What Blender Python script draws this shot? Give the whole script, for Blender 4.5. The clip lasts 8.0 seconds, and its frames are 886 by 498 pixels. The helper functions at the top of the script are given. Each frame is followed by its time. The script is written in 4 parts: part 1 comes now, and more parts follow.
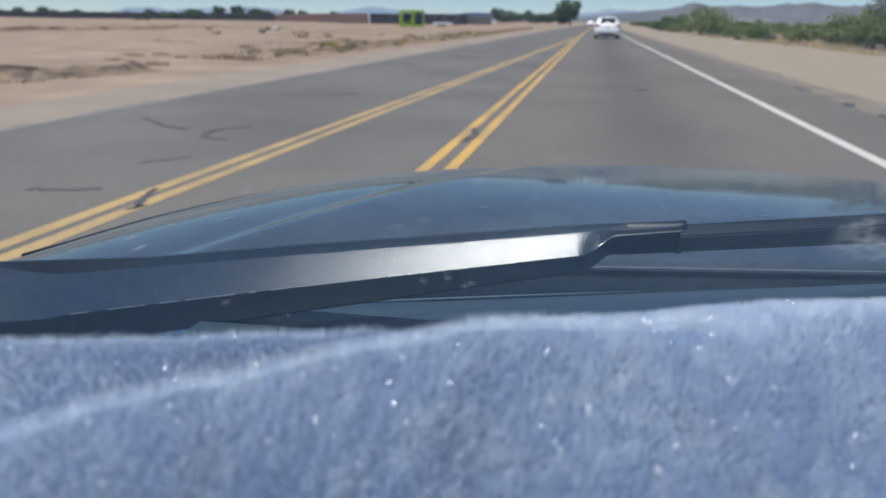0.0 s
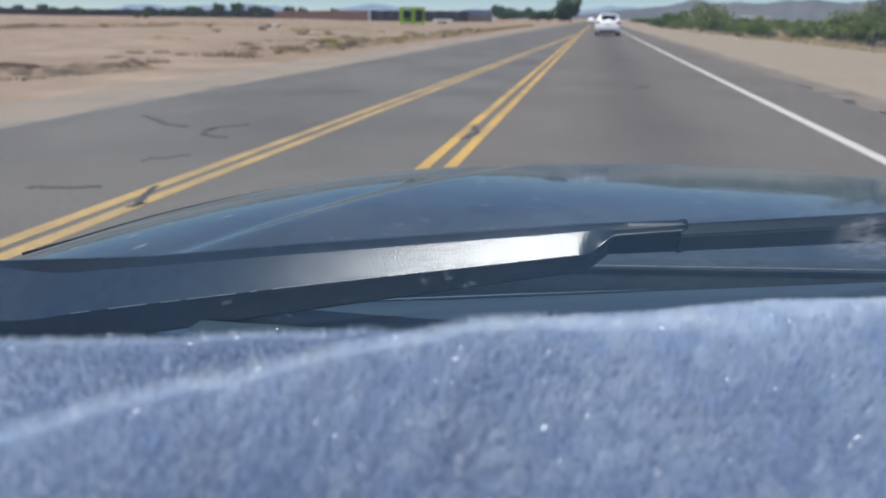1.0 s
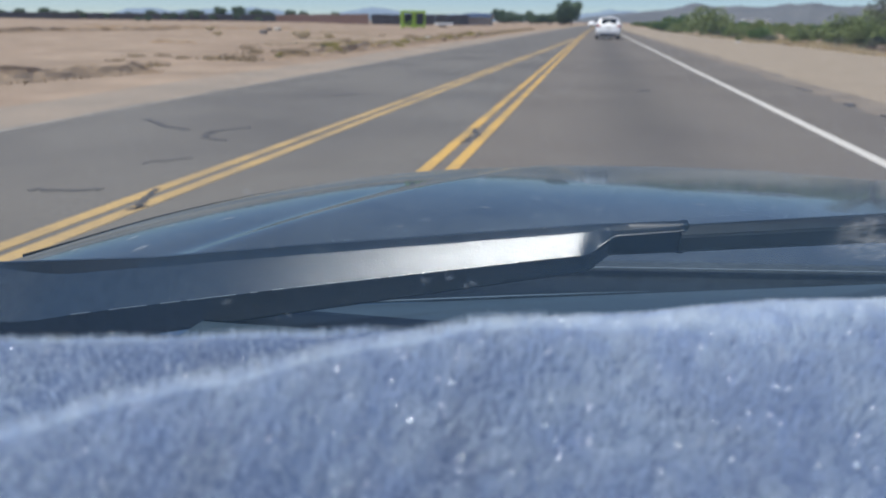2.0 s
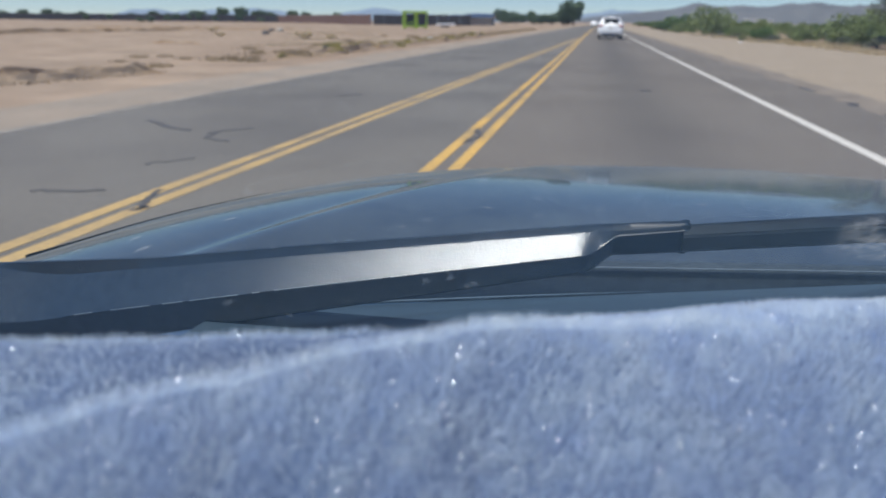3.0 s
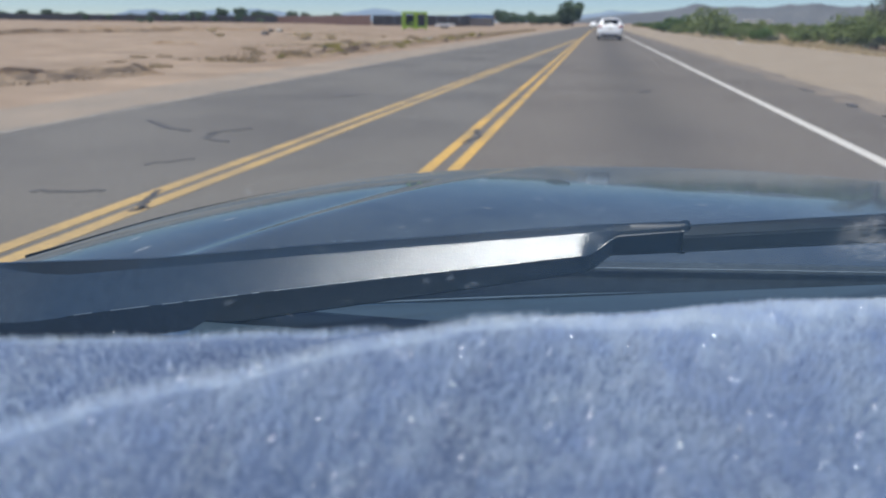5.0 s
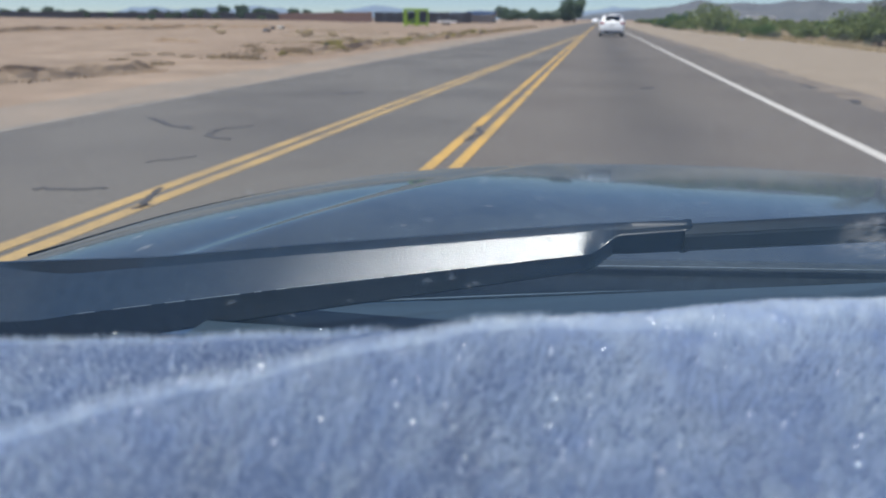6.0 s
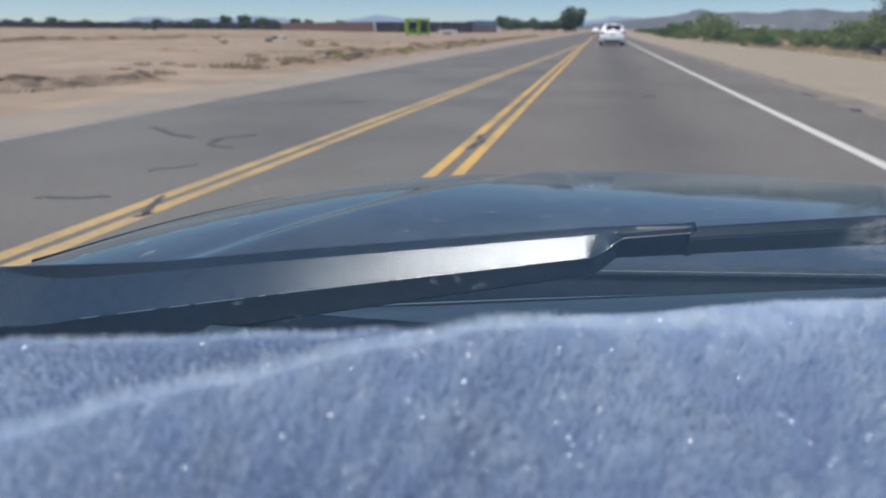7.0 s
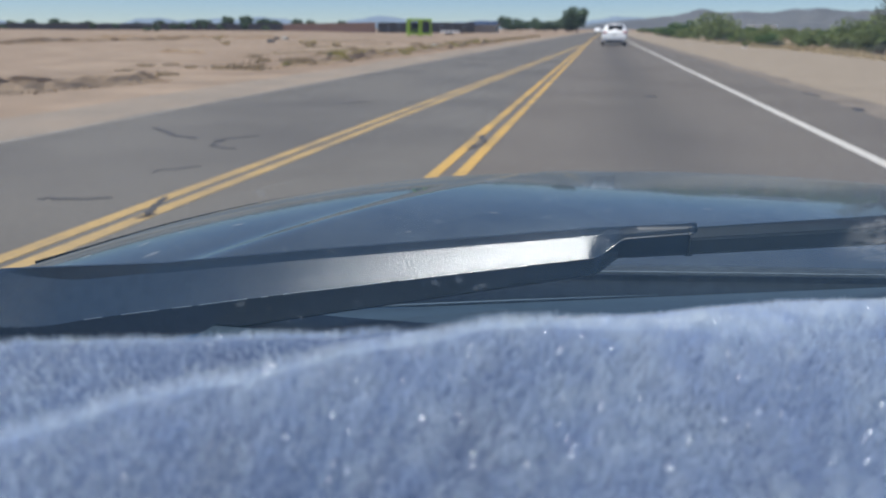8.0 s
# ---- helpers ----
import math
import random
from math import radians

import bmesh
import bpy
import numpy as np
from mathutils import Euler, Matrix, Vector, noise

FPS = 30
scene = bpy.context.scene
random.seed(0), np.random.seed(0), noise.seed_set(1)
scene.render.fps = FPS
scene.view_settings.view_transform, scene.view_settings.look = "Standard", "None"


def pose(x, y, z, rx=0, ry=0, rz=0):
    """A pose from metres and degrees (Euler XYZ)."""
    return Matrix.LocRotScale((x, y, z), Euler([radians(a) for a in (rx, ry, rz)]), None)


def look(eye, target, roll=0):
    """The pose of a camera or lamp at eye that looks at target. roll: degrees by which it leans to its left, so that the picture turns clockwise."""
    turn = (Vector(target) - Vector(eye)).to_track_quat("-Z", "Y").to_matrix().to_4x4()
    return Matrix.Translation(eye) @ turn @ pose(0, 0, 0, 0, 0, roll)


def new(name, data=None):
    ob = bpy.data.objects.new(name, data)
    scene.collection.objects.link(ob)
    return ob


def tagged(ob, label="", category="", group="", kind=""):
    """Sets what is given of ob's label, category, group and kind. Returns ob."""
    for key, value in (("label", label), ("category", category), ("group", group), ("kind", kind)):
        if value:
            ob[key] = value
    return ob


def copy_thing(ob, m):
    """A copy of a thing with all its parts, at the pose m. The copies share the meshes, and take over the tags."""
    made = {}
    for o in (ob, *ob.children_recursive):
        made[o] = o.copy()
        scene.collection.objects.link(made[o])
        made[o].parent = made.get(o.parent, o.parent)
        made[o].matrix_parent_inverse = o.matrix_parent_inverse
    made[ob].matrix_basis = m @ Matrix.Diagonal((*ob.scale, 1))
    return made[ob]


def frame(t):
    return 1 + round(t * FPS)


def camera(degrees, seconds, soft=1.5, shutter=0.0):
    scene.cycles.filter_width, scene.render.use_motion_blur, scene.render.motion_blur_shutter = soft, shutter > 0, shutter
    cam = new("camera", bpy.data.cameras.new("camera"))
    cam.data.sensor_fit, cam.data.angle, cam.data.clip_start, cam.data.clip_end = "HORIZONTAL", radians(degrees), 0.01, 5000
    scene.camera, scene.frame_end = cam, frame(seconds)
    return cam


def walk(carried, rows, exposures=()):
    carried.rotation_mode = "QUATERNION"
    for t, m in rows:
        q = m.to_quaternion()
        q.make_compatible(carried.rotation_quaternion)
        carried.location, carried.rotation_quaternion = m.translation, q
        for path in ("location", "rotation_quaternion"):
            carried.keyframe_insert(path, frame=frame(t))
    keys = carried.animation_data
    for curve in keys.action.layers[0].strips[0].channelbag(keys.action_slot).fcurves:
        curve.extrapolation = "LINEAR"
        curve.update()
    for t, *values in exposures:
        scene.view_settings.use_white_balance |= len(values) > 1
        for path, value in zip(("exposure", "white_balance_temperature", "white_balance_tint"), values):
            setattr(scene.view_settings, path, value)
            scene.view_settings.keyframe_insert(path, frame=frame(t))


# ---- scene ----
cam = camera(68.0, 8.0, soft=1.6)
cam.data.dof.use_dof, cam.data.dof.focus_distance, cam.data.dof.aperture_fstop = True, 0.62, 7.0
PATH = [
    (0, 0.00163, 0.00237, 1.20265, 70.582, -0.613, 12.365),
    (0.5, 0.00146, 0.00303, 1.20345, 70.395, -0.549, 12.438),
    (1, 0.00145, 0.00284, 1.20396, 70.351, -0.561, 12.396),
    (1.5, 0.00148, 0.00255, 1.20222, 70.615, -0.604, 12.398),
    (3, 0.00210, 0.00270, 1.20209, 70.653, -0.455, 12.626),
    (3.5, 0.00250, 0.00202, 1.20248, 70.678, -0.471, 12.662),
    (4, 0.00124, 0.00222, 1.20222, 70.652, -0.475, 12.533),
    (4.5, 0.00152, 0.00219, 1.20155, 70.800, -0.488, 12.549),
    (6, 0.00187, 0.00250, 1.20334, 70.455, -0.377, 12.714),
    (6.15, 0.00025, 0.00000, 1.20030, 71.400, -0.350, 12.700),
    (6.5, -0.00018, -0.00083, 1.19893, 71.606, -0.425, 12.671),
    (7, 0.00000, 0.00000, 1.20000, 71.205, -0.306, 12.808),
    (7.5, -0.00045, 0.00215, 1.19830, 71.379, -0.182, 12.948),
    (8, 0.00074, -0.00147, 1.20087, 71.238, -0.151, 12.960),
]
NOD = Matrix.Translation((0, 0, 1.2)) @ Matrix.Rotation(radians(0.21), 4, "X") @ Matrix.Translation((0, 0, -1.2))    # the car's nose stands a little high
walk(cam, [(t, NOD @ pose(*row)) for t, *row in PATH], [(0, 0.48), (1.5, 0.48), (3, 0.49), (4, 0.52), (4.5, 0.50), (6, 0.50), (7, 0.45), (8, 0.43)])

# ---- world, sun ----
SUN_ELEVATION, SUN_AZIMUTH = radians(69), radians(-114)      # azimuth from +y towards +x
world = bpy.data.worlds.new("sky")
scene.world = world
world.use_nodes = True
wn = world.node_tree.nodes
sky = wn.new("ShaderNodeTexSky")
sky.sky_type = "NISHITA"
sky.sun_disc = False
sky.sun_elevation = SUN_ELEVATION
sky.sun_rotation = SUN_AZIMUTH
sky.air_density, sky.dust_density, sky.ozone_density = 1.0, 0.05, 3.0
sky.altitude = 3000
wn["Background"].inputs["Strength"].default_value = 0.064
haze = wn.new("ShaderNodeMix")
haze.data_type, haze.blend_type = "RGBA", "MULTIPLY"
haze.inputs["Factor"].default_value = 1.0
haze.inputs["B"].default_value = (0.93, 0.98, 1.08, 1)
world.node_tree.links.new(sky.outputs["Color"], haze.inputs["A"])
world.node_tree.links.new(haze.outputs["Result"], wn["Background"].inputs["Color"])
lamp = bpy.data.lights.new("sun", "SUN")
lamp.energy, lamp.angle, lamp.color = 4.1, radians(0.6), (1.0, 0.945, 0.87)
sun = new("sun", lamp)
toward = Vector((math.sin(SUN_AZIMUTH) * math.cos(SUN_ELEVATION), math.cos(SUN_AZIMUTH) * math.cos(SUN_ELEVATION), math.sin(SUN_ELEVATION)))
sun.matrix_world = look(toward * 50, (0, 0, 0))


# ---- materials ----
def mat(name, color, color2=None, rough=0.8, metal=0.0, scale=4.0, detail=6.0, bump=0.0, bump_scale=40.0,
        spec=0.5, coat=0.0, spread=0.0, island=0.0, stain=None, stain_scale=0.3, translucent=0.0, sheen=0.0):
    """A surface with two scales of variation: fine grain between two colours and large faint stains."""
    m = bpy.data.materials.new(name)
    m.use_nodes = True
    nt = m.node_tree
    n, ln = nt.nodes, nt.links
    b = n["Principled BSDF"]
    tc = n.new("ShaderNodeTexCoord")
    fine = n.new("ShaderNodeTexNoise")
    fine.inputs["Scale"].default_value, fine.inputs["Detail"].default_value = scale, detail
    ln.new(tc.outputs["Object"], fine.inputs["Vector"])
    ramp = n.new("ShaderNodeMapRange")
    ramp.inputs["From Min"].default_value, ramp.inputs["From Max"].default_value = 0.32, 0.68
    ln.new(fine.outputs["Fac"], ramp.inputs["Value"])
    mix = n.new("ShaderNodeMix")
    mix.data_type = "RGBA"
    c2 = color2 or tuple(c * 0.8 for c in color)
    mix.inputs["A"].default_value, mix.inputs["B"].default_value = (*color, 1), (*c2, 1)
    ln.new(ramp.outputs["Result"], mix.inputs["Factor"])
    out = mix.outputs["Result"]
    if stain:
        big = n.new("ShaderNodeTexNoise")
        big.inputs["Scale"].default_value, big.inputs["Detail"].default_value = stain_scale, 4
        ln.new(tc.outputs["Object"], big.inputs["Vector"])
        r2 = n.new("ShaderNodeMapRange")
        r2.inputs["From Min"].default_value, r2.inputs["From Max"].default_value = 0.42, 0.66
        ln.new(big.outputs["Fac"], r2.inputs["Value"])
        m2 = n.new("ShaderNodeMix")
        m2.data_type = "RGBA"
        m2.inputs["B"].default_value = (*stain, 1)
        ln.new(r2.outputs["Result"], m2.inputs["Factor"])
        ln.new(out, m2.inputs["A"])
        out = m2.outputs["Result"]
    if spread or island:
        src = n.new("ShaderNodeObjectInfo").outputs["Random"] if spread else n.new("ShaderNodeNewGeometry").outputs["Random Per Island"]
        amount = spread or island
        r3 = n.new("ShaderNodeMapRange")
        r3.inputs["To Min"].default_value, r3.inputs["To Max"].default_value = 1 - amount, 1 + amount
        ln.new(src, r3.inputs["Value"])
        hsv = n.new("ShaderNodeHueSaturation")
        ln.new(r3.outputs["Result"], hsv.inputs["Value"])
        ln.new(out, hsv.inputs["Color"])
        out = hsv.outputs["Color"]
    ln.new(out, b.inputs["Base Color"])
    b.inputs["Roughness"].default_value, b.inputs["Metallic"].default_value = rough, metal
    b.inputs["Specular IOR Level"].default_value, b.inputs["Coat Weight"].default_value = spec, coat
    b.inputs["Coat Roughness"].default_value = 0.04
    if sheen:
        b.inputs["Sheen Weight"].default_value, b.inputs["Sheen Roughness"].default_value = sheen, 0.22
        b.inputs["Sheen Tint"].default_value = (0.66, 0.86, 1.0, 1)
    if bump:
        bn = n.new("ShaderNodeTexNoise")
        bn.inputs["Scale"].default_value, bn.inputs["Detail"].default_value = bump_scale, 5
        ln.new(tc.outputs["Object"], bn.inputs["Vector"])
        bb = n.new("ShaderNodeBump")
        bb.inputs["Strength"].default_value, bb.inputs["Distance"].default_value = bump, 0.4 / bump_scale
        ln.new(bn.outputs["Fac"], bb.inputs["Height"])
        ln.new(bb.outputs["Normal"], b.inputs["Normal"])
    if translucent:
        tr = n.new("ShaderNodeBsdfTranslucent")
        ln.new(out, tr.inputs["Color"])
        mx = n.new("ShaderNodeMixShader")
        mx.inputs["Fac"].default_value = translucent
        ln.new(b.outputs["BSDF"], mx.inputs[1])
        ln.new(tr.outputs["BSDF"], mx.inputs[2])
        ln.new(mx.outputs["Shader"], n["Material Output"].inputs["Surface"])
    return m


def glass_mat(name, tint=(1, 1, 1), ior=1.45, gloss=True, dust=0.0):
    m = bpy.data.materials.new(name)
    m.use_nodes = True
    n, ln = m.node_tree.nodes, m.node_tree.links
    n.remove(n["Principled BSDF"])
    fr, tr, gl, mx = (n.new("ShaderNode" + k) for k in ("Fresnel", "BsdfTransparent", "BsdfGlossy", "MixShader"))
    fr.inputs["IOR"].default_value = ior
    tr.inputs["Color"].default_value = (*tint, 1)
    gl.inputs["Roughness"].default_value = 0.01
    if gloss:
        ln.new(fr.outputs["Fac"], mx.inputs["Fac"])
    else:
        mx.inputs["Fac"].default_value = 0.02
    ln.new(tr.outputs["BSDF"], mx.inputs[1])
    ln.new(gl.outputs["BSDF"], mx.inputs[2])
    if dust:
        tc, nz, mr, tl, md = (n.new("ShaderNode" + k) for k in ("TexCoord", "TexNoise", "MapRange", "BsdfTranslucent", "MixShader"))
        nz.inputs["Scale"].default_value, nz.inputs["Detail"].default_value, nz.inputs["Roughness"].default_value = 9.0, 9.0, 0.7
        mr.inputs["From Min"].default_value, mr.inputs["From Max"].default_value = 0.3, 0.75
        mr.inputs["To Min"].default_value, mr.inputs["To Max"].default_value = dust * 0.75, dust * 1.35
        # blue tint puts the mat's reflected veil into the dust colour
        tl.inputs["Color"].default_value = (0.34, 0.6, 0.98, 1)
        ln.new(tc.outputs["Object"], nz.inputs["Vector"])
        ln.new(nz.outputs["Fac"], mr.inputs["Value"])
        ln.new(mr.outputs["Result"], md.inputs["Fac"])
        ln.new(mx.outputs["Shader"], md.inputs[1])
        ln.new(tl.outputs["BSDF"], md.inputs[2])
        mx = md
    ln.new(mx.outputs["Shader"], n["Material Output"].inputs["Surface"])
    return m


def smear_mat(name, color, scale, density, body="Translucent"):
    """A thin dusty film on glass: patches of diffuse dust with clear gaps."""
    m = bpy.data.materials.new(name)
    m.use_nodes = True
    n, ln = m.node_tree.nodes, m.node_tree.links
    n.remove(n["Principled BSDF"])
    b = n.new("ShaderNodeBsdf" + body)
    b.inputs["Color"].default_value = (*color, 1)
    tc, nz, mr, tr, mx = (n.new("ShaderNode" + k) for k in ("TexCoord", "TexNoise", "MapRange", "BsdfTransparent", "MixShader"))
    gr, mu = n.new("ShaderNodeTexGradient"), n.new("ShaderNodeMath")
    gr.gradient_type, mu.operation = "SPHERICAL", "MULTIPLY"
    nz.inputs["Scale"].default_value, nz.inputs["Detail"].default_value, nz.inputs["Distortion"].default_value = scale, 6, 1.2
    mr.inputs["From Min"].default_value, mr.inputs["From Max"].default_value, mr.inputs["To Max"].default_value = 0.35, 0.7, density
    ln.new(tc.outputs["Object"], nz.inputs["Vector"])
    ln.new(tc.outputs["Object"], gr.inputs["Vector"])
    ln.new(nz.outputs["Fac"], mr.inputs["Value"])
    ln.new(mr.outputs["Result"], mu.inputs[0])
    ln.new(gr.outputs["Fac"], mu.inputs[1])
    ln.new(mu.outputs["Value"], mx.inputs["Fac"])
    ln.new(tr.outputs["BSDF"], mx.inputs[1])
    ln.new(b.outputs["BSDF"], mx.inputs[2])
    ln.new(mx.outputs["Shader"], n["Material Output"].inputs["Surface"])
    return m


M_DIRT = mat("dirt", (0.325, 0.243, 0.176), (0.19, 0.14, 0.097), 0.95, scale=0.45, bump=0.5, bump_scale=9, stain=(0.22, 0.155, 0.105), stain_scale=0.11)
M_SHOULDER = mat("gravel_shoulder", (0.295, 0.242, 0.183), (0.22, 0.182, 0.138), 0.95, scale=9, bump=0.7, bump_scale=30, stain=(0.235, 0.192, 0.145), stain_scale=0.9)
M_DRIFT = mat("dirt_over_asphalt", (0.215, 0.18, 0.145), (0.15, 0.128, 0.107), 0.95, scale=6, bump=0.6, bump_scale=40, stain=(0.13, 0.11, 0.092), stain_scale=1.4)
M_ASPHALT = mat("asphalt", (0.141, 0.125, 0.108), (0.107, 0.0945, 0.083), 0.88, scale=22, bump=0.5, bump_scale=120, stain=(0.103, 0.0895, 0.078), stain_scale=0.35)
nt = M_ASPHALT.node_tree
ends = [l for l in nt.links if l.to_socket.name == "Base Color"][0].from_socket
where, axis, shift, square, bell, fade, oil = (nt.nodes.new("ShaderNode" + k) for k in ("TexCoord", "SeparateXYZ", "Math", "Math", "Math", "Math", "Mix"))
for node, op, value in ((shift, "ADD", -0.72), (square, "POWER", 2.0), (bell, "MULTIPLY", -2.6), (fade, "EXPONENT", 0.0)):
    node.operation, node.inputs[1].default_value = op, value
oil.data_type, oil.blend_type, oil.inputs["B"].default_value = "RGBA", "MULTIPLY", (0.76, 0.77, 0.79, 1)
nt.links.new(where.outputs["Object"], axis.inputs["Vector"])
nt.links.new(axis.outputs["X"], shift.inputs[0])
nt.links.new(shift.outputs["Value"], square.inputs[0])
nt.links.new(square.outputs["Value"], bell.inputs[0])
nt.links.new(bell.outputs["Value"], fade.inputs[0])
nt.links.new(fade.outputs["Value"], oil.inputs["Factor"])
nt.links.new(ends, oil.inputs["A"])
nt.links.new(oil.outputs["Result"], nt.nodes["Principled BSDF"].inputs["Base Color"])
M_LANE = mat("darker_lane_asphalt", (0.134, 0.124, 0.111), (0.105, 0.098, 0.089), 0.88, scale=22, bump=0.5, bump_scale=120, stain=(0.085, 0.078, 0.072), stain_scale=0.35)
M_OLD_ASPHALT = mat("old_asphalt", (0.24, 0.20, 0.16), (0.185, 0.155, 0.125), 0.92, scale=14, bump=0.5, bump_scale=90, stain=(0.27, 0.215, 0.165), stain_scale=0.4)
M_YELLOW = mat("yellow_paint", (0.56, 0.34, 0.075), (0.42, 0.27, 0.08), 0.7, scale=16, stain=(0.30, 0.21, 0.085), stain_scale=1.1, bump=0.3, bump_scale=90)
M_OLD_YELLOW = mat("worn_yellow_paint", (0.44, 0.30, 0.11), (0.31, 0.22, 0.10), 0.75, scale=16, stain=(0.24, 0.18, 0.10), stain_scale=1.1, bump=0.2, bump_scale=60)
M_WHITE = mat("white_paint", (0.55, 0.54, 0.515), (0.40, 0.39, 0.37), 0.7, scale=14, stain=(0.5, 0.48, 0.45), stain_scale=0.8)
M_FADED = mat("faded_white_paint", (0.26, 0.245, 0.22), (0.15, 0.13, 0.112), 0.8, scale=8)
M_TAR = mat("crack_sealer", (0.042, 0.04, 0.04), (0.075, 0.068, 0.062), 0.6, scale=30)
M_CONCRETE = mat("concrete", (0.40, 0.37, 0.33), (0.31, 0.29, 0.26), 0.9, scale=8, bump=0.3, bump_scale=50)
M_LEAF = mat("scrub_leaves", (0.165, 0.215, 0.076), (0.225, 0.268, 0.107), 0.75, scale=2, island=0.35, translucent=0.35)
M_LEAF_DARK = mat("mesquite_leaves", (0.085, 0.15, 0.045), (0.12, 0.185, 0.06), 0.75, scale=2, island=0.35, translucent=0.35)
M_LEAF_FAR = mat("distant_leaves", (0.10, 0.15, 0.085), (0.13, 0.18, 0.10), 0.8, scale=2, island=0.3, translucent=0.25)
M_LEAF_SAGE = mat("sage_leaves", (0.17, 0.185, 0.125), (0.13, 0.145, 0.10), 0.8, scale=2, island=0.3, translucent=0.2)
M_DRY = mat("dry_grass", (0.42, 0.33, 0.19), (0.33, 0.25, 0.14), 0.85, scale=3, island=0.3, translucent=0.25)
M_PALE_GRASS = mat("pale_dry_grass", (0.62, 0.52, 0.34), (0.5, 0.41, 0.26), 0.85, scale=3, island=0.3, translucent=0.45)
M_DRY_GREEN = mat("yellow_green_weeds", (0.44, 0.38, 0.12), (0.33, 0.30, 0.10), 0.85, scale=3, island=0.3, translucent=0.25)
M_BRUSH = mat("dead_brush", (0.34, 0.25, 0.15), (0.25, 0.18, 0.105), 0.9, scale=3, island=0.3, translucent=0.45)
M_BARK = mat("bark", (0.12, 0.09, 0.065), (0.07, 0.055, 0.042), 0.95, scale=12, bump=0.6, bump_scale=30)
# distance haze is painted into both hill colours, bluest in the farther one
M_HILL = mat("far_hill", (0.118, 0.126, 0.140), (0.096, 0.108, 0.126), 1.0, scale=0.012, stain=(0.09, 0.099, 0.115), stain_scale=0.003)
M_HILL_HAZED = mat("hazed_far_hill", (0.175, 0.235, 0.31), (0.155, 0.21, 0.285), 1.0, scale=0.008)
M_RUST = mat("rusty_steel", (0.19, 0.115, 0.095), (0.15, 0.09, 0.075), 0.8, scale=0.5)
M_DARKWALL = mat("dark_steel", (0.045, 0.042, 0.05), (0.06, 0.055, 0.06), 0.7, scale=0.6)
M_LIME = mat("lime_green_paint", (0.42, 0.66, 0.05), (0.36, 0.58, 0.05), 0.5, scale=1.0)
M_BLACK = mat("black_rubber", (0.012, 0.016, 0.021), (0.018, 0.023, 0.029), 0.7, scale=20)
M_CARWHITE = mat("white_car_paint", (0.88, 0.89, 0.90), (0.85, 0.86, 0.87), 0.3, scale=2, coat=0.6)
M_DARKGLASS = mat("dark_window_glass", (0.012, 0.015, 0.018), (0.016, 0.018, 0.02), 0.06, scale=1, spec=0.7)
M_TAIL = mat("red_tail_lamp", (0.45, 0.02, 0.02), (0.35, 0.015, 0.02), 0.2, scale=20)
M_CHROME = mat("bright_metal", (0.6, 0.6, 0.6), (0.5, 0.5, 0.5), 0.25, 1.0, scale=20)
M_PLATE = mat("licence_plate", (0.55, 0.55, 0.52), (0.5, 0.5, 0.48), 0.5, scale=8)
M_SIGN = mat("yellow_sign", (0.75, 0.48, 0.02), (0.68, 0.43, 0.02), 0.5, scale=3)
M_POLE = mat("dark_pole", (0.04, 0.038, 0.04), (0.06, 0.055, 0.05), 0.6, scale=6)
M_PAINT = mat("dark_blue_metallic_paint", (0.052, 0.075, 0.10), (0.060, 0.085, 0.112), 0.06, 1.0, scale=30, detail=3, stain=(0.08, 0.092, 0.098), stain_scale=5)
M_PAINT.node_tree.nodes["Principled BSDF"].inputs["Specular Tint"].default_value = (0.50, 0.62, 0.72, 1)


def dust_over(m, color, least, most, scale):
    """A thin uneven film of road dust over a paint."""
    n, ln = m.node_tree.nodes, m.node_tree.links
    tc, broad, fine, mul, mr, dust, mx = (n.new("ShaderNode" + k) for k in ("TexCoord", "TexNoise", "TexNoise", "Math", "MapRange", "BsdfDiffuse", "MixShader"))
    broad.inputs["Scale"].default_value, broad.inputs["Detail"].default_value, broad.inputs["Distortion"].default_value = scale, 5, 0.0
    fine.inputs["Scale"].default_value, fine.inputs["Detail"].default_value, fine.inputs["Roughness"].default_value = scale * 14, 6, 0.75
    mul.operation = "MULTIPLY"
    mr.inputs["From Min"].default_value, mr.inputs["From Max"].default_value = 0.14, 0.40
    mr.inputs["To Min"].default_value, mr.inputs["To Max"].default_value = least, most
    dust.inputs["Color"].default_value = (*color, 1)
    for tex in (broad, fine):
        ln.new(tc.outputs["Object"], tex.inputs["Vector"])
    ln.new(broad.outputs["Fac"], mul.inputs[0])
    ln.new(fine.outputs["Fac"], mul.inputs[1])
    ln.new(mul.outputs["Value"], mr.inputs["Value"])
    ln.new(mr.outputs["Result"], mx.inputs["Fac"])
    ln.new(n["Principled BSDF"].outputs["BSDF"], mx.inputs[1])
    ln.new(dust.outputs["BSDF"], mx.inputs[2])
    ln.new(mx.outputs["Shader"], n["Material Output"].inputs["Surface"])


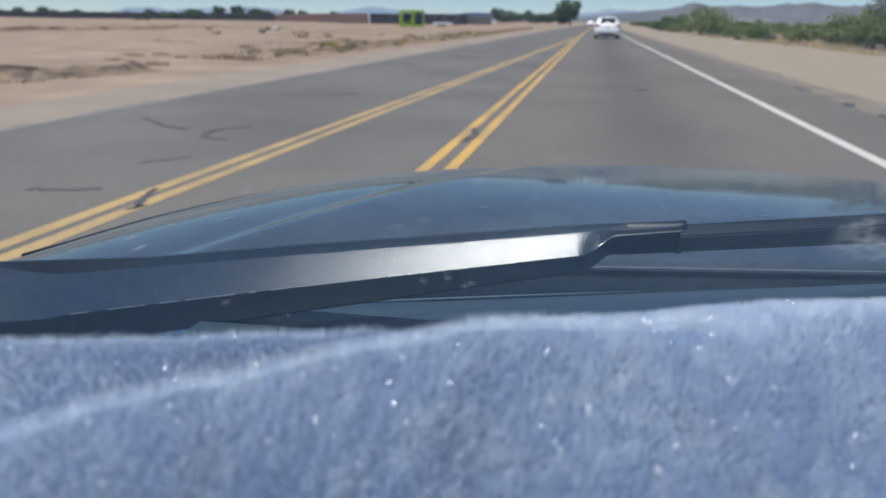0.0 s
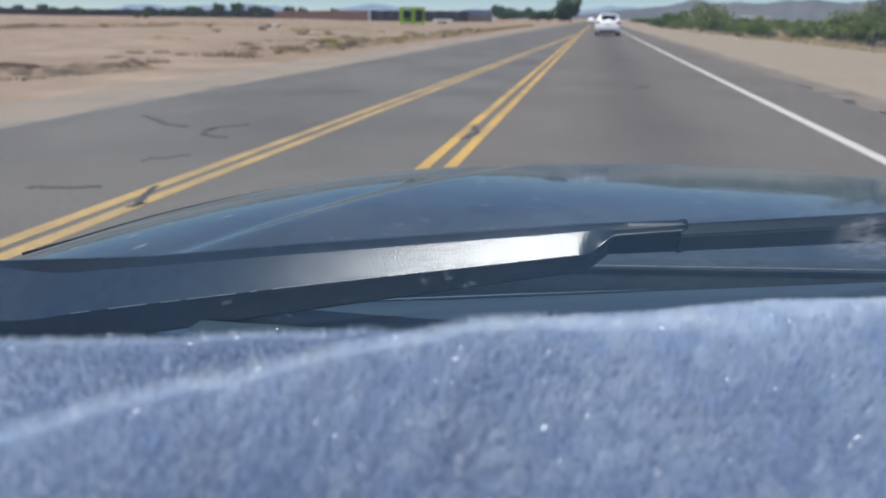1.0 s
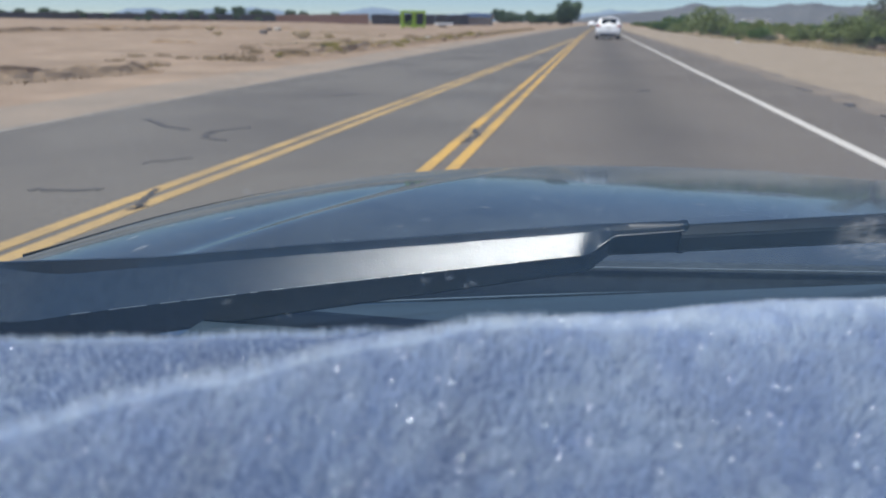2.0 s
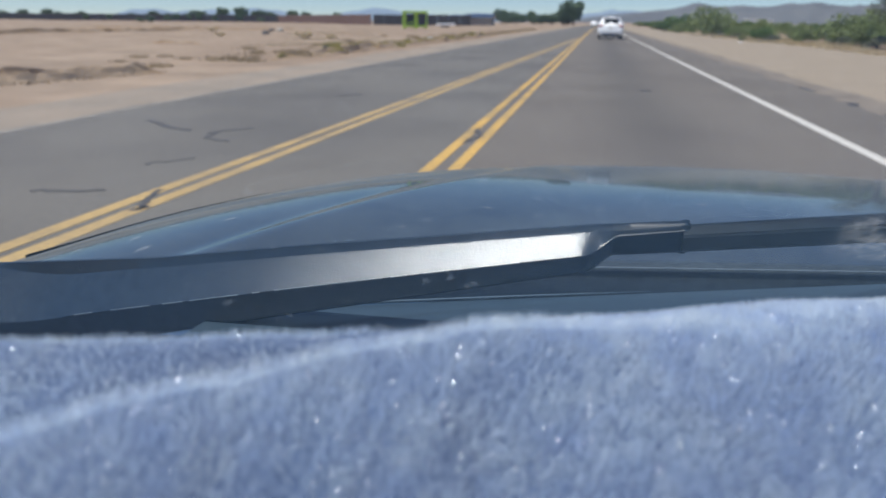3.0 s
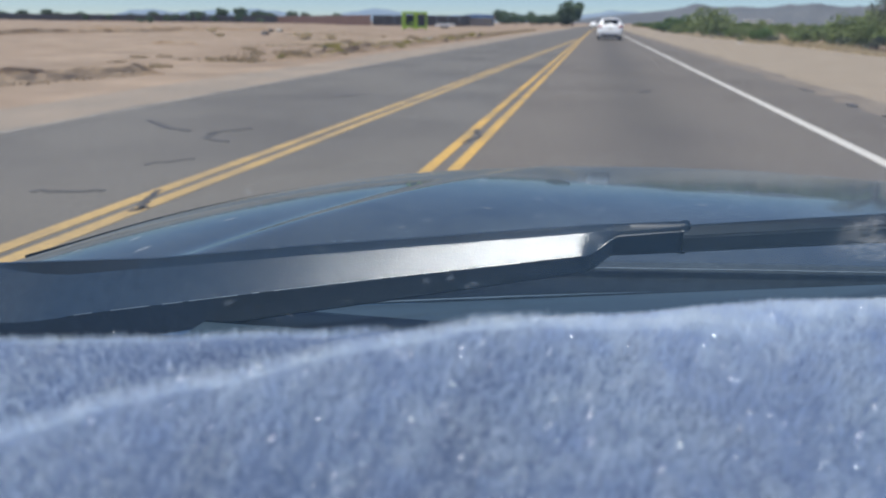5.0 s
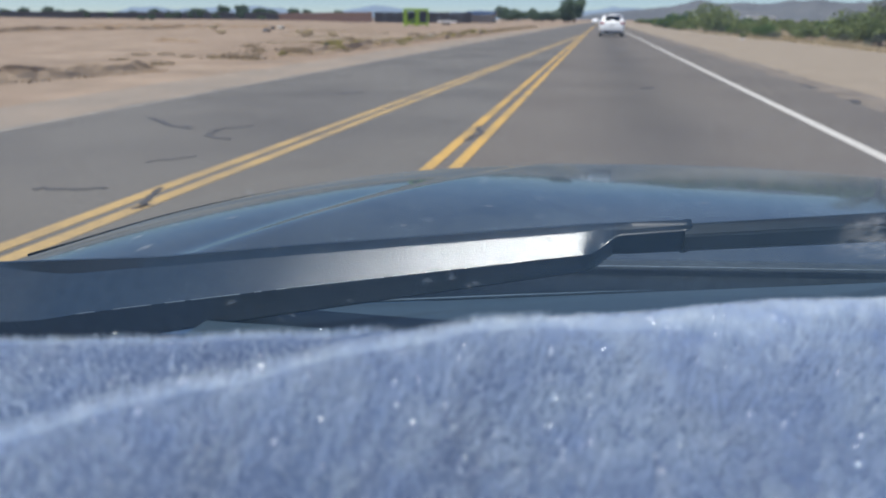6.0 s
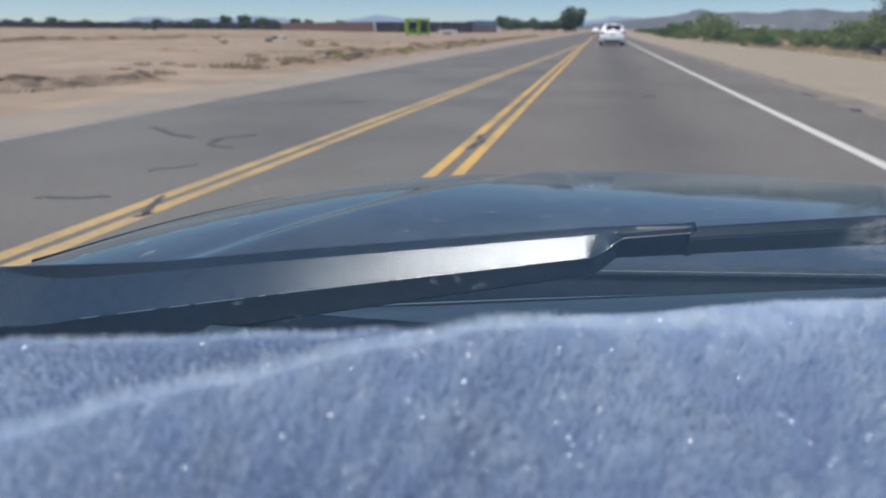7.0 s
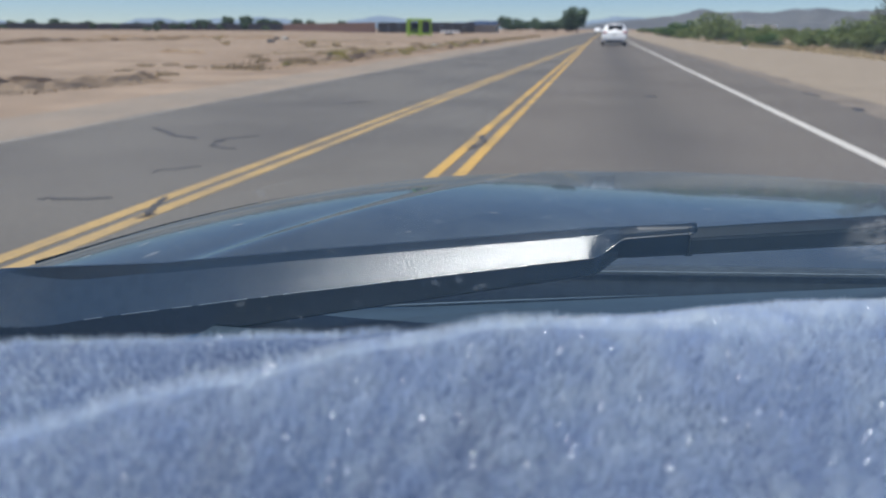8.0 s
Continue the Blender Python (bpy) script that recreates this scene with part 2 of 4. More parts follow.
dust_over(M_PAINT, (0.205, 0.265, 0.325), 0.14, 0.27, 5.0)
M_EDGE = mat("pale_paint_edge", (0.15, 0.185, 0.22), (0.10, 0.13, 0.16), 0.2, scale=60, spec=0.6)
M_COWL = mat("cowl_plastic", (0.018, 0.05, 0.115), (0.022, 0.06, 0.13), 0.5, scale=40, bump=0.15, bump_scale=300)
M_ARM = mat("wiper_black_enamel", (0.011, 0.022, 0.040), (0.016, 0.028, 0.047), 0.25, scale=90, spec=0.40, coat=0.40, bump=0.60, bump_scale=680)
M_ARM.node_tree.links.new(M_ARM.node_tree.nodes["Bump"].outputs["Normal"], M_ARM.node_tree.nodes["Principled BSDF"].inputs["Coat Normal"])
M_ARM.node_tree.nodes["Principled BSDF"].inputs["Coat Roughness"].default_value = 0.17
M_ARM.node_tree.nodes["Principled BSDF"].inputs["Specular Tint"].default_value = (0.82, 0.92, 1.0, 1)
M_SATIN = mat("satin_black_metal", (0.006, 0.016, 0.032), (0.008, 0.020, 0.038), 0.36, scale=60, spec=0.24)
M_SPINE = mat("satin_blade_spine", (0.008, 0.015, 0.025), (0.011, 0.019, 0.03), 0.5, scale=60, spec=0.07)
M_DARK_EDGE = mat("dark_edge_strip", (0.008, 0.010, 0.013), (0.012, 0.014, 0.017), 0.9, scale=60, spec=0.05)
M_EDGE_HIGHLIGHT = mat("painted_edge_highlight", (0.42, 0.47, 0.51), (0.30, 0.35, 0.39), 0.35, scale=50)
M_LIP = mat("pale_plastic_edge", (0.05, 0.085, 0.125), (0.04, 0.07, 0.105), 0.85, scale=60)
M_SCREEN = mat("faded_cowl_plastic", (0.022, 0.045, 0.072), (0.017, 0.037, 0.060), 0.55, scale=50, bump=0.15, bump_scale=300)
M_BLADE = mat("wiper_rubber", (0.006, 0.013, 0.022), (0.009, 0.017, 0.027), 0.36, scale=60, spec=0.2)
M_DASH = mat("dashboard_vinyl", (0.075, 0.14, 0.22), (0.06, 0.115, 0.185), 0.55, scale=60, bump=0.2, bump_scale=500)
M_HEADLINER = mat("headliner", (0.42, 0.41, 0.39), (0.38, 0.37, 0.35), 0.95, scale=80)
M_MAT = mat("plush_mat", (0.07, 0.11, 0.205), (0.056, 0.088, 0.17), 0.95, scale=90, sheen=1.0, bump=0.3, bump_scale=150, stain=(0.06, 0.10, 0.195), stain_scale=40)
nt = M_MAT.node_tree
stretch = nt.nodes.new("ShaderNodeMapping")
stretch.inputs["Scale"].default_value = (1.0, 0.28, 0.3)
for link in [l for l in nt.links if l.from_node.type == "TEX_COORD"]:
    target = link.to_socket
    nt.links.remove(link)
    nt.links.new(stretch.outputs["Vector"], target)
nt.links.new(nt.nodes["Texture Coordinate"].outputs["Object"], stretch.inputs["Vector"])
M_PILE = mat("plush_pile", (0.82, 0.92, 0.985), (0.75, 0.86, 0.97), 0.8, scale=70, island=0.12, translucent=0.6, stain=(0.60, 0.73, 0.92), stain_scale=60)
M_GLINT = mat("glint_fleck", (0.86, 0.93, 1.0), (0.80, 0.88, 0.97), 0.35, 1.0, scale=100, spec=0.8)
M_WINDSHIELD = glass_mat("windshield_glass", (0.955, 0.98, 0.99), ior=1.3, dust=0.019)
M_GLASS_OUT = glass_mat("windshield_outer_face", (0.98, 0.99, 1.0), gloss=False)
M_SMEAR = smear_mat("dried_smear", (0.55, 0.56, 0.56), 2.2, 0.55)
M_DUST_MARK = smear_mat("dust_mark", (0.5, 0.53, 0.56), 1.6, 0.55, "Diffuse")
M_SPOT = smear_mat("dust_spot", (0.46, 0.56, 0.66), 2.0, 0.36)


# ---- mesh helpers ----
def part(name, bm, material, parent=None, label=""):
    me = bpy.data.meshes.new(name)
    bm.to_mesh(me)
    bm.free()
    return part_mesh(name, me, material, parent, label)


def part_mesh(name, me, material, parent=None, label="", smooth=False):
    me.materials.append(material)
    if smooth:
        me.shade_smooth()
    ob = new(name, me)
    if parent:
        ob.parent = parent
    return tagged(ob, label)


def thing(name, label, category, at=None, group="", kind=""):
    ob = new(name)
    if at is not None:
        ob.matrix_basis = at
    return tagged(ob, label, category, group, kind)


def add_box(bm, x0, y0, z0, x1, y1, z1, bevel=0.0):
    r = bmesh.ops.create_cube(bm, size=1, matrix=Matrix.Translation(((x0 + x1) / 2, (y0 + y1) / 2, (z0 + z1) / 2)) @ Matrix.Diagonal((x1 - x0, y1 - y0, z1 - z0, 1)))
    if bevel:
        edges = list({e for v in r["verts"] for e in v.link_edges})
        bmesh.ops.bevel(bm, geom=edges, offset=bevel, segments=2, affect="EDGES", profile=0.6)
    return bm


def box(x0, y0, z0, x1, y1, z1, bevel=0.0):
    return add_box(bmesh.new(), x0, y0, z0, x1, y1, z1, bevel)


def add_tube(bm, a, b, ra, rb, sides=8):
    a, b = Vector(a), Vector(b)
    q = (b - a).to_track_quat("Z", "Y").to_matrix().to_4x4()
    bmesh.ops.create_cone(bm, cap_ends=True, segments=sides, radius1=ra, radius2=rb, depth=(b - a).length, matrix=Matrix.Translation((a + b) / 2) @ q)
    return bm


def loft(rings, closed=True, caps=True):
    """A mesh through rings of points, each ring a list of the same length."""
    bm = bmesh.new()
    vs = [[bm.verts.new(p) for p in ring] for ring in rings]
    k = len(rings[0])
    for r0, r1 in zip(vs, vs[1:]):
        for i in range(k if closed else k - 1):
            bm.faces.new((r0[i], r0[(i + 1) % k], r1[(i + 1) % k], r1[i]))
    if caps and closed:
        bm.faces.new(vs[0][::-1])
        bm.faces.new(vs[-1])
    bmesh.ops.recalc_face_normals(bm, faces=bm.faces)
    return bm


def grid_mesh(name, xs, ys, height):
    xs, ys = list(xs), list(ys)
    verts = [(x, y, height(x, y)) for y in ys for x in xs]
    k = len(xs)
    faces = [(j * k + i, j * k + i + 1, (j + 1) * k + i + 1, (j + 1) * k + i) for j in range(len(ys) - 1) for i in range(k - 1)]
    me = bpy.data.meshes.new(name)
    me.from_pydata(verts, [], faces)
    me.shade_smooth()
    return me


def strip(points, width, z0, z1, rough=0.0, seed=0):
    """A flat band of small thickness along a line of (x, y)."""
    rnd = random.Random(seed)
    rings = []
    for i, (x, y) in enumerate(points):
        xa, ya = points[max(0, i - 1)]
        xb, yb = points[min(len(points) - 1, i + 1)]
        d = Vector((xb - xa, yb - ya)).normalized()
        w0, w1 = (width / 2 * (1 + rough * (rnd.random() - 0.5)) for _ in range(2))
        l, r = (x - d.y * w0, y + d.x * w0), (x + d.y * w1, y - d.x * w1)
        rings.append([(*l, z0), (*r, z0), (*r, z1), (*l, z1)])
    return loft(rings)


def line_points(x_of_y, y0, y1, step=3.0):
    n = max(2, int((y1 - y0) / step))
    return [(x_of_y(y0 + (y1 - y0) * i / n), y0 + (y1 - y0) * i / n) for i in range(n + 1)]


# ---- the ground and the road ----
def bend(y):
    """The road's slight drift to the right, far ahead."""
    return 0.00003 * max(0.0, min(y, 300) - 40) ** 2 + 0.0156 * max(0.0, y - 300)


def ground_height(x, y):
    side = max(0.0, abs(x - bend(y) + 2) - 9.5)
    lift = min(1.0, side / 12)
    return -0.05 + lift * (0.10 * noise.noise((x * 0.12, y * 0.12, 3)) + 0.25 * noise.noise((x * 0.02, y * 0.02, 9)))


def spaced(limit, near, growth):
    out, v, s = [0.0], 0.0, near
    while v < limit:
        v += s
        s *= growth
        out.append(v)
    return [-v for v in out[:0:-1]] + out


ground = part_mesh("ground", grid_mesh("ground", spaced(4700, 1.0, 1.045), spaced(4700, 1.0, 1.045), ground_height), M_DIRT)
tagged(ground, "pale pinkish-tan bare desert dirt reaching the horizon", "ground", kind="structure")

road = part("road", strip(line_points(lambda y: -1.15 + bend(y), -200, 900, 0.6), 10.5, -0.2, 0.0, 0.042, 3), M_ASPHALT)
tagged(road, "worn grey-brown asphalt country road with painted lines", "road", kind="structure")
part("worn_lane", strip(line_points(lambda y: -3.86 + bend(y), -200, 300, 1.6), 4.9, -0.01, 0.002, 0.1, 6), M_LANE, road, "darker older asphalt lane")
apron = part("paved_shoulder", strip(line_points(lambda y: -7.02 + bend(y), -200, 900, 1.8), 2.16, -0.2, -0.006, 0.3, 4), M_OLD_ASPHALT)
tagged(apron, "paler weathered asphalt shoulder with a crumbling edge", "shoulder", kind="structure")
verge = part("gravel_shoulder", strip(line_points(lambda y: 7.8 + bend(y), -200, 900, 2.5), 7.8, -0.2, -0.012, 0.12, 5), M_SHOULDER)
tagged(verge, "pale sandy gravel shoulder beside the road edge", "shoulder", kind="structure")
part("crumbled_edge", strip(line_points(lambda y: 4.30 + bend(y), -200, 400, 0.9), 0.8, -0.1, -0.008, 0.5, 9), M_DRIFT, verge, "crumbled asphalt mixed with dirt")
lot = part("side_road", strip([(-13.5, -100), (-13.5, -22)], 12.0, -0.2, -0.008), M_OLD_ASPHALT)
tagged(lot, "wide weathered asphalt apron of a side road", "road", kind="structure")


def inner(y):
    return -1.215 + bend(y)


def outer(y):
    return -3.0 + 0.0295 * max(-60.0, min(y - 3, 49.0)) + bend(y)


for offset in (-0.11, 0.11):
    part("yellow_line", strip(line_points(lambda y: inner(y) + offset, -52, 420, 1.5), 0.11, -0.01, 0.004, 0.12, 11), M_YELLOW, road, "worn yellow centre line")
    part("yellow_line", strip(line_points(lambda y: outer(y) + offset * 0.86, -52, 54, 1.0), 0.115, -0.01, 0.0045, 0.22, 12), M_OLD_YELLOW, road, "worn yellow turn-lane line")
part("edge_line", strip(line_points(lambda y: 2.70 + bend(y), -200, 420, 1.5), 0.13, -0.01, 0.004, 0.08, 13), M_WHITE, road, "white edge line")
part("edge_line", strip(line_points(lambda y: -6.32 + bend(y), -20, 420, 1.2), 0.12, -0.01, 0.004, 0.4, 14), M_FADED, road, "faded white edge line")
part("lane_line", strip(line_points(lambda y: -1.2, -146, -96, 1.5), 0.15, -0.01, 0.004, 0.08, 15), M_WHITE, road, "white lane line")


def wander(points, seed, amount=0.05, per=7):
    rnd = random.Random(seed)
    out = []
    for (xa, ya), (xb, yb) in zip(points, points[1:]):
        for i in range(per):
            t = i / per
            out.append((xa + (xb - xa) * t + rnd.uniform(-amount, amount), ya + (yb - ya) * t + rnd.uniform(-amount, amount)))
    return out + [points[-1]]


CRACKS = [
    ([(-5.42, 7.28), (-4.75, 6.8), (-4.43, 6.71)], 0.07), ([(-3.83, 7.05), (-4.13, 6.7), (-3.95, 6.24), (-3.65, 6.2)], 0.06), ([(-3.95, 3.92), (-3.45, 4.05)], 0.045),
    ([(-3.1, 4.15), (-2.86, 3.72), (-2.93, 3.65)], 0.05), ([(-1.29, 7.7), (-1.18, 7.2), (-1.28, 6.75)], 0.05), ([(-4.2, 10.6), (-3.85, 10.9)], 0.06), ([(-3.75, 4.95), (-3.5, 5.3)], 0.03),
    ([(-5.93, -43.1), (-4.06, -44.6), (-2.2, -47.1), (-0.2, -49.2)], 0.12), ([(-5.85, -38.3), (-4.06, -42.6), (-1.2, -46.5), (1.68, -48.8)], 0.11),
    ([(-3.47, -47.9), (-2.97, -47.8), (-3.44, -46.5), (-3.88, -46.6), (-3.47, -47.9)], 0.09), ([(0.9, 13.0), (1.05, 13.3)], 0.1), ([(4.06, 9.8), (4.1, 10.6)], 0.08), ([(4.04, 11.6), (4.1, 12.1)], 0.12), ([(4.08, 14.2), (4.1, 14.8)], 0.12),
]
for i, (pts, width) in enumerate(CRACKS):
    part("crack_sealer", strip(wander(pts, 20 + i, 0.035), width, -0.01, 0.006, 0.8, i), M_TAR, road, "black sealed crack")

# turn arrow painted on the lane already passed
arrow = bmesh.new()
vs = [arrow.verts.new((x, y, 0.004)) for x, y in ((-2.5, -146), (-2.25, -146), (-2.25, -143.6), (-3.0, -143.2), (-3.0, -142.7), (-4.0, -143.5), (-3.0, -144.4), (-3.0, -143.9), (-2.5, -144.1))]
arrow.faces.new(vs)
bmesh.ops.solidify(arrow, geom=arrow.faces[:], thickness=0.012)
part("turn_arrow", arrow, M_WHITE, road, "white painted turn arrow")

# ---- hills ----
def ridge(name, label, a0, a1, dist, base_h, seed, material, steps=160, level=0.62, relief=0.55, lead=12):
    """A range of hills along an arc, from bearing a0 to a1 (degrees right of the road)."""
    rnd = random.Random(seed)
    rows = [(0.0, 0.0), (0.35, 0.45), (0.7, 0.8), (1.0, 1.0), (1.25, 0.6), (1.5, 0.0)]
    verts, faces = [], []
    for i in range(steps + 1):
        a = radians(a0 + (a1 - a0) * i / steps)
        fade = min(1.0, i / lead, (steps - i) / 12)
        top = base_h * fade * max(0.12, level + relief * (noise.noise((i * 0.055, seed, 0)) + 0.4 * noise.noise((i * 0.19, seed, 4))) + 0.05 * noise.noise((i * 0.7, seed, 7)))
        for k, (u, h) in enumerate(rows):
            d = dist + u * base_h * 3 + 25 * noise.noise((i * 0.3, k, seed))
            verts.append((d * math.sin(a), d * math.cos(a), -3 + top * h * (1 + 0.12 * noise.noise((i * 0.5, k * 2, seed)) * (k not in (0, 3)))))
    n = len(rows)
    for i in range(steps):
        for k in range(n - 1):
            faces.append((i * n + k, (i + 1) * n + k, (i + 1) * n + k + 1, i * n + k + 1))
    me = bpy.data.meshes.new(name)
    me.from_pydata(verts, [], faces)
    me.shade_smooth()
    return tagged(part_mesh(name, me, material), label, "hills", kind="structure")


ridge("backdrop_hills", "low brown-grey desert hills on the horizon", -4, 48, 2500, 84, 5, M_HILL, 160, 0.86, 0.3, 36)
ridge("backdrop_hills", "faint far mountains painted haze-blue on the horizon", -40, 30, 4100, 84, 8, M_HILL_HAZED, 260)
ridge("backdrop_hills", "faint far mountains painted haze-blue on the horizon", -140, -40, 4100, 60, 15, M_HILL_HAZED)


# ---- plants ----
def leaf_cloud(name, blobs, count, size, seed, flat=0.0):
    """Many small leaf blades scattered through several clumps (centre, radius)."""
    rng = np.random.default_rng(seed)
    blobs_c = np.array([b[:3] for b in blobs])
    blobs_r = np.array([b[3] for b in blobs])
    pick = rng.choice(len(blobs), count, p=blobs_r ** 2 / (blobs_r ** 2).sum())
    d = rng.normal(size=(count, 3))
    d /= np.linalg.norm(d, axis=1)[:, None]
    r = blobs_r[pick] * (0.45 + 0.6 * rng.random(count) ** 0.6)
    c = blobs_c[pick] + d * r[:, None] * np.array([1, 1, 0.85])
    c[:, 2] = np.maximum(c[:, 2], 0.02)
    a = rng.normal(size=(count, 3)) + np.array([0, 0, flat])
    a /= np.linalg.norm(a, axis=1)[:, None]
    b = np.cross(a, rng.normal(size=(count, 3)))
    b /= np.linalg.norm(b, axis=1)[:, None]
    s = size * (0.6 + 0.8 * rng.random(count))[:, None]
    v = np.stack([c - a * s, c + b * s * 0.42, c + a * s, c - b * s * 0.42], axis=1).reshape(-1, 3)
    f = np.arange(count * 4).reshape(-1, 4)
    me = bpy.data.meshes.new(name)
    me.from_pydata(v.tolist(), [], f.tolist())
    return me


def make_tree(label, height, radius, seed, leaf=M_LEAF_DARK, count=3200, leaf_size=0.16, low=0.25):
    rnd = random.Random(seed)
    t = thing("tree", label, "tree")
    bm = bmesh.new()
    blobs = []
    fork = height * low
    add_tube(bm, (0, 0, -0.1), (0.05, 0.03, fork), height * 0.045, height * 0.032)
    for i in range(7):
        a = i * 2.4 + rnd.uniform(-0.3, 0.3)
        out = radius * rnd.uniform(0.35, 0.75)
        tip = Vector((math.cos(a) * out, math.sin(a) * out, height * rnd.uniform(0.5, 0.86)))
        knee = Vector((tip.x * 0.45, tip.y * 0.45, fork + (tip.z - fork) * 0.55))
        add_tube(bm, (0.05, 0.03, fork * 0.95), knee, height * 0.022, height * 0.014, 6)
        add_tube(bm, knee, tip, height * 0.014, height * 0.005, 6)
        blobs.append((*tip, radius * rnd.uniform(0.3, 0.48)))
        blobs.append((knee.x * 1.7, knee.y * 1.7, knee.z * rnd.uniform(0.75, 1.05), radius * rnd.uniform(0.26, 0.4)))
    part("trunk", bm, M_BARK, t, "rough brown trunk and limbs")
    part_mesh("crown", leaf_cloud("crown", blobs, count, leaf_size, seed), leaf, t)
    return t


def make_bush(label, height, radius, seed, leaf=M_LEAF, count=1600, leaf_size=0.09, name="bush"):
    rnd = random.Random(seed)
    t = thing(name, label, "bush")
    bm = bmesh.new()
    blobs = []
    for i in range(10):
        a = i * 2.4 + rnd.uniform(-0.4, 0.4)
        out = radius * (0.1 + 0.65 * rnd.random())
        h = height * rnd.uniform(0.35, 0.8) * (1 - 0.35 * out / radius)
        add_tube(bm, (math.cos(a) * 0.08, math.sin(a) * 0.08, -0.05), (math.cos(a) * out, math.sin(a) * out, h), 0.022, 0.007, 5)
        blobs.append((math.cos(a) * out, math.sin(a) * out, h, height * rnd.uniform(0.2, 0.34)))
    part("stems", bm, M_BARK, t, "thin woody stems")
    part_mesh("foliage", leaf_cloud("foliage", blobs, count, leaf_size, seed), leaf, t)
    return t


def blades(name, spots, height, count, seed, spread, material, label, width=0.02):
    """Loose dry grass and weeds: thin upright blades round a list of spots."""
    rng = np.random.default_rng(seed)
    sp = np.array(spots)
    pick = rng.integers(0, len(sp), count)
    base = sp[pick, :2] + rng.normal(size=(count, 2)) * spread * sp[pick, 2:3]
    h = height * sp[pick, 2] * (0.35 + 0.75 * rng.random(count))
    ang = rng.random(count) * 6.283
    lean = rng.normal(size=(count, 2)) * 0.35 * h[:, None]
    w = width * sp[pick, 2]
    wx, wy = np.cos(ang) * w, np.sin(ang) * w
    z = np.array([ground_height(x, y) for x, y in base]) - 0.02
    v = np.stack([np.stack([base[:, 0] - wx, base[:, 1] - wy, z], 1), np.stack([base[:, 0] + wx, base[:, 1] + wy, z], 1),
                  np.stack([base[:, 0] + lean[:, 0], base[:, 1] + lean[:, 1], z + h], 1)], axis=1).reshape(-1, 3)
    me = bpy.data.meshes.new(name)
    me.from_pydata(v.tolist(), [], np.arange(count * 3).reshape(-1, 3).tolist())
    return tagged(part_mesh(name, me, material), label, "grass", kind="stuff")


def place(proto, spots):
    """Set the first at the first spot, and copies at the others: (x, y, turn, scale)."""
    for i, (x, y, turn, s) in enumerate(spots):
        m = pose(x, y, ground_height(x, y), 0, 0, turn)
        ob = proto if i == 0 else copy_thing(proto, m)
        ob.matrix_basis = m @ Matrix.Diagonal((s, s, s, 1))


rnd = random.Random(7)
scrub_a = make_bush("green desert scrub bush on the dirt verge", 1.9, 1.5, 41, M_LEAF)
scrub_b = make_bush("olive-green rounded desert scrub on the dirt verge", 1.5, 1.5, 42, M_LEAF, 1500)
scrub_c = make_bush("dark green creosote scrub behind the verge", 1.7, 1.3, 43, M_LEAF_DARK, 1500)
tagged(scrub_a, group="desert scrub"), tagged(scrub_b, group="desert scrub"), tagged(scrub_c, group="desert scrub")
spots = {0: [(11.4, 78, 20, 1.85), (13.0, 81, 90, 1.5)], 1: [(12.3, 67, 70, 0.8)], 2: [(11.2, 104, 10, 1.8), (10.0, 112, 60, 1.4)]}
for i in range(84):
    y = 50 + 170 * rnd.random() ** 1.2
    x = 9.5 + 0.02 * (y - 47) + (0.36 * y - 5) * rnd.random() + (3.0 if y < 55 else 0)
    spots[i % 3].append((x, y, rnd.uniform(0, 360), rnd.uniform(0.28, 0.72) + 0.0018 * max(0, y - 60)))
for i in range(150):
    y = 90 + 260 * rnd.random()
    spots[(0, 2, 1)[i % 3]].append((9.0 + 0.012 * y + bend(y) + (0.38 * y - 9) * rnd.random() ** 1.3, y, rnd.uniform(0, 360), rnd.uniform(0.6, 1.1) + 0.0012 * y))
spots[0] += [(15.2, 47.5, 40, 1.25), (17.0, 49.5, 140, 1.45)]
spots[1] += [(13.6, 50, 200, 0.9), (16.2, 46.5, 300, 1.1)]
spots[2] += [(12.0, 56, 80, 0.8)]
for proto, k in ((scrub_a, 0), (scrub_b, 1), (scrub_c, 2)):
    place(proto, spots[k])
sage = make_bush("low grey sagebrush at the edge of the dirt", 0.7, 0.8, 44, M_LEAF_SAGE, 900, 0.05)
tagged(sage, group="sagebrush")
place(sage, [(14.6, 46.5, 0, 1.0), (15.8, 44, 80, 1.2), (11.8, 52, 30, 0.9), (-10.5, 37, 50, 0.32), (-12.3, 30, 10, 0.25), (17.2, 45, 120, 1.1), (12.6, 54, 10, 0.8), (13.2, 60, 200, 1.0), (12.0, 64, 150, 0.8), (14.0, 55, 90, 0.9), (11.4, 70, 60, 0.9), (15.4, 51, 220, 0.8)])

weed_bush = make_bush("low yellow-green bush on the dirt bank", 0.40, 0.55, 46, M_DRY_GREEN, 1100, 0.04)
tagged(weed_bush, group="yellow-green bushes")
place(weed_bush, [(-9.8, 25.2, 0, 0.7), (-9.9, 35.6, 40, 0.9), (-9.8, 38.2, 80, 0.6), (-9.9, 45.5, 160, 1.0), (-10.0, 47.0, 10, 0.8), (-10.0, 56, 200, 1.2), (-10.2, 61, 240, 1.0), (-10.5, 21.6, 280, 0.45)])
dry_bush = make_bush("low straw-coloured bush on the bare field", 0.5, 0.8, 47, M_PALE_GRASS, 900, 0.05)
tagged(dry_bush, group="dry bushes")
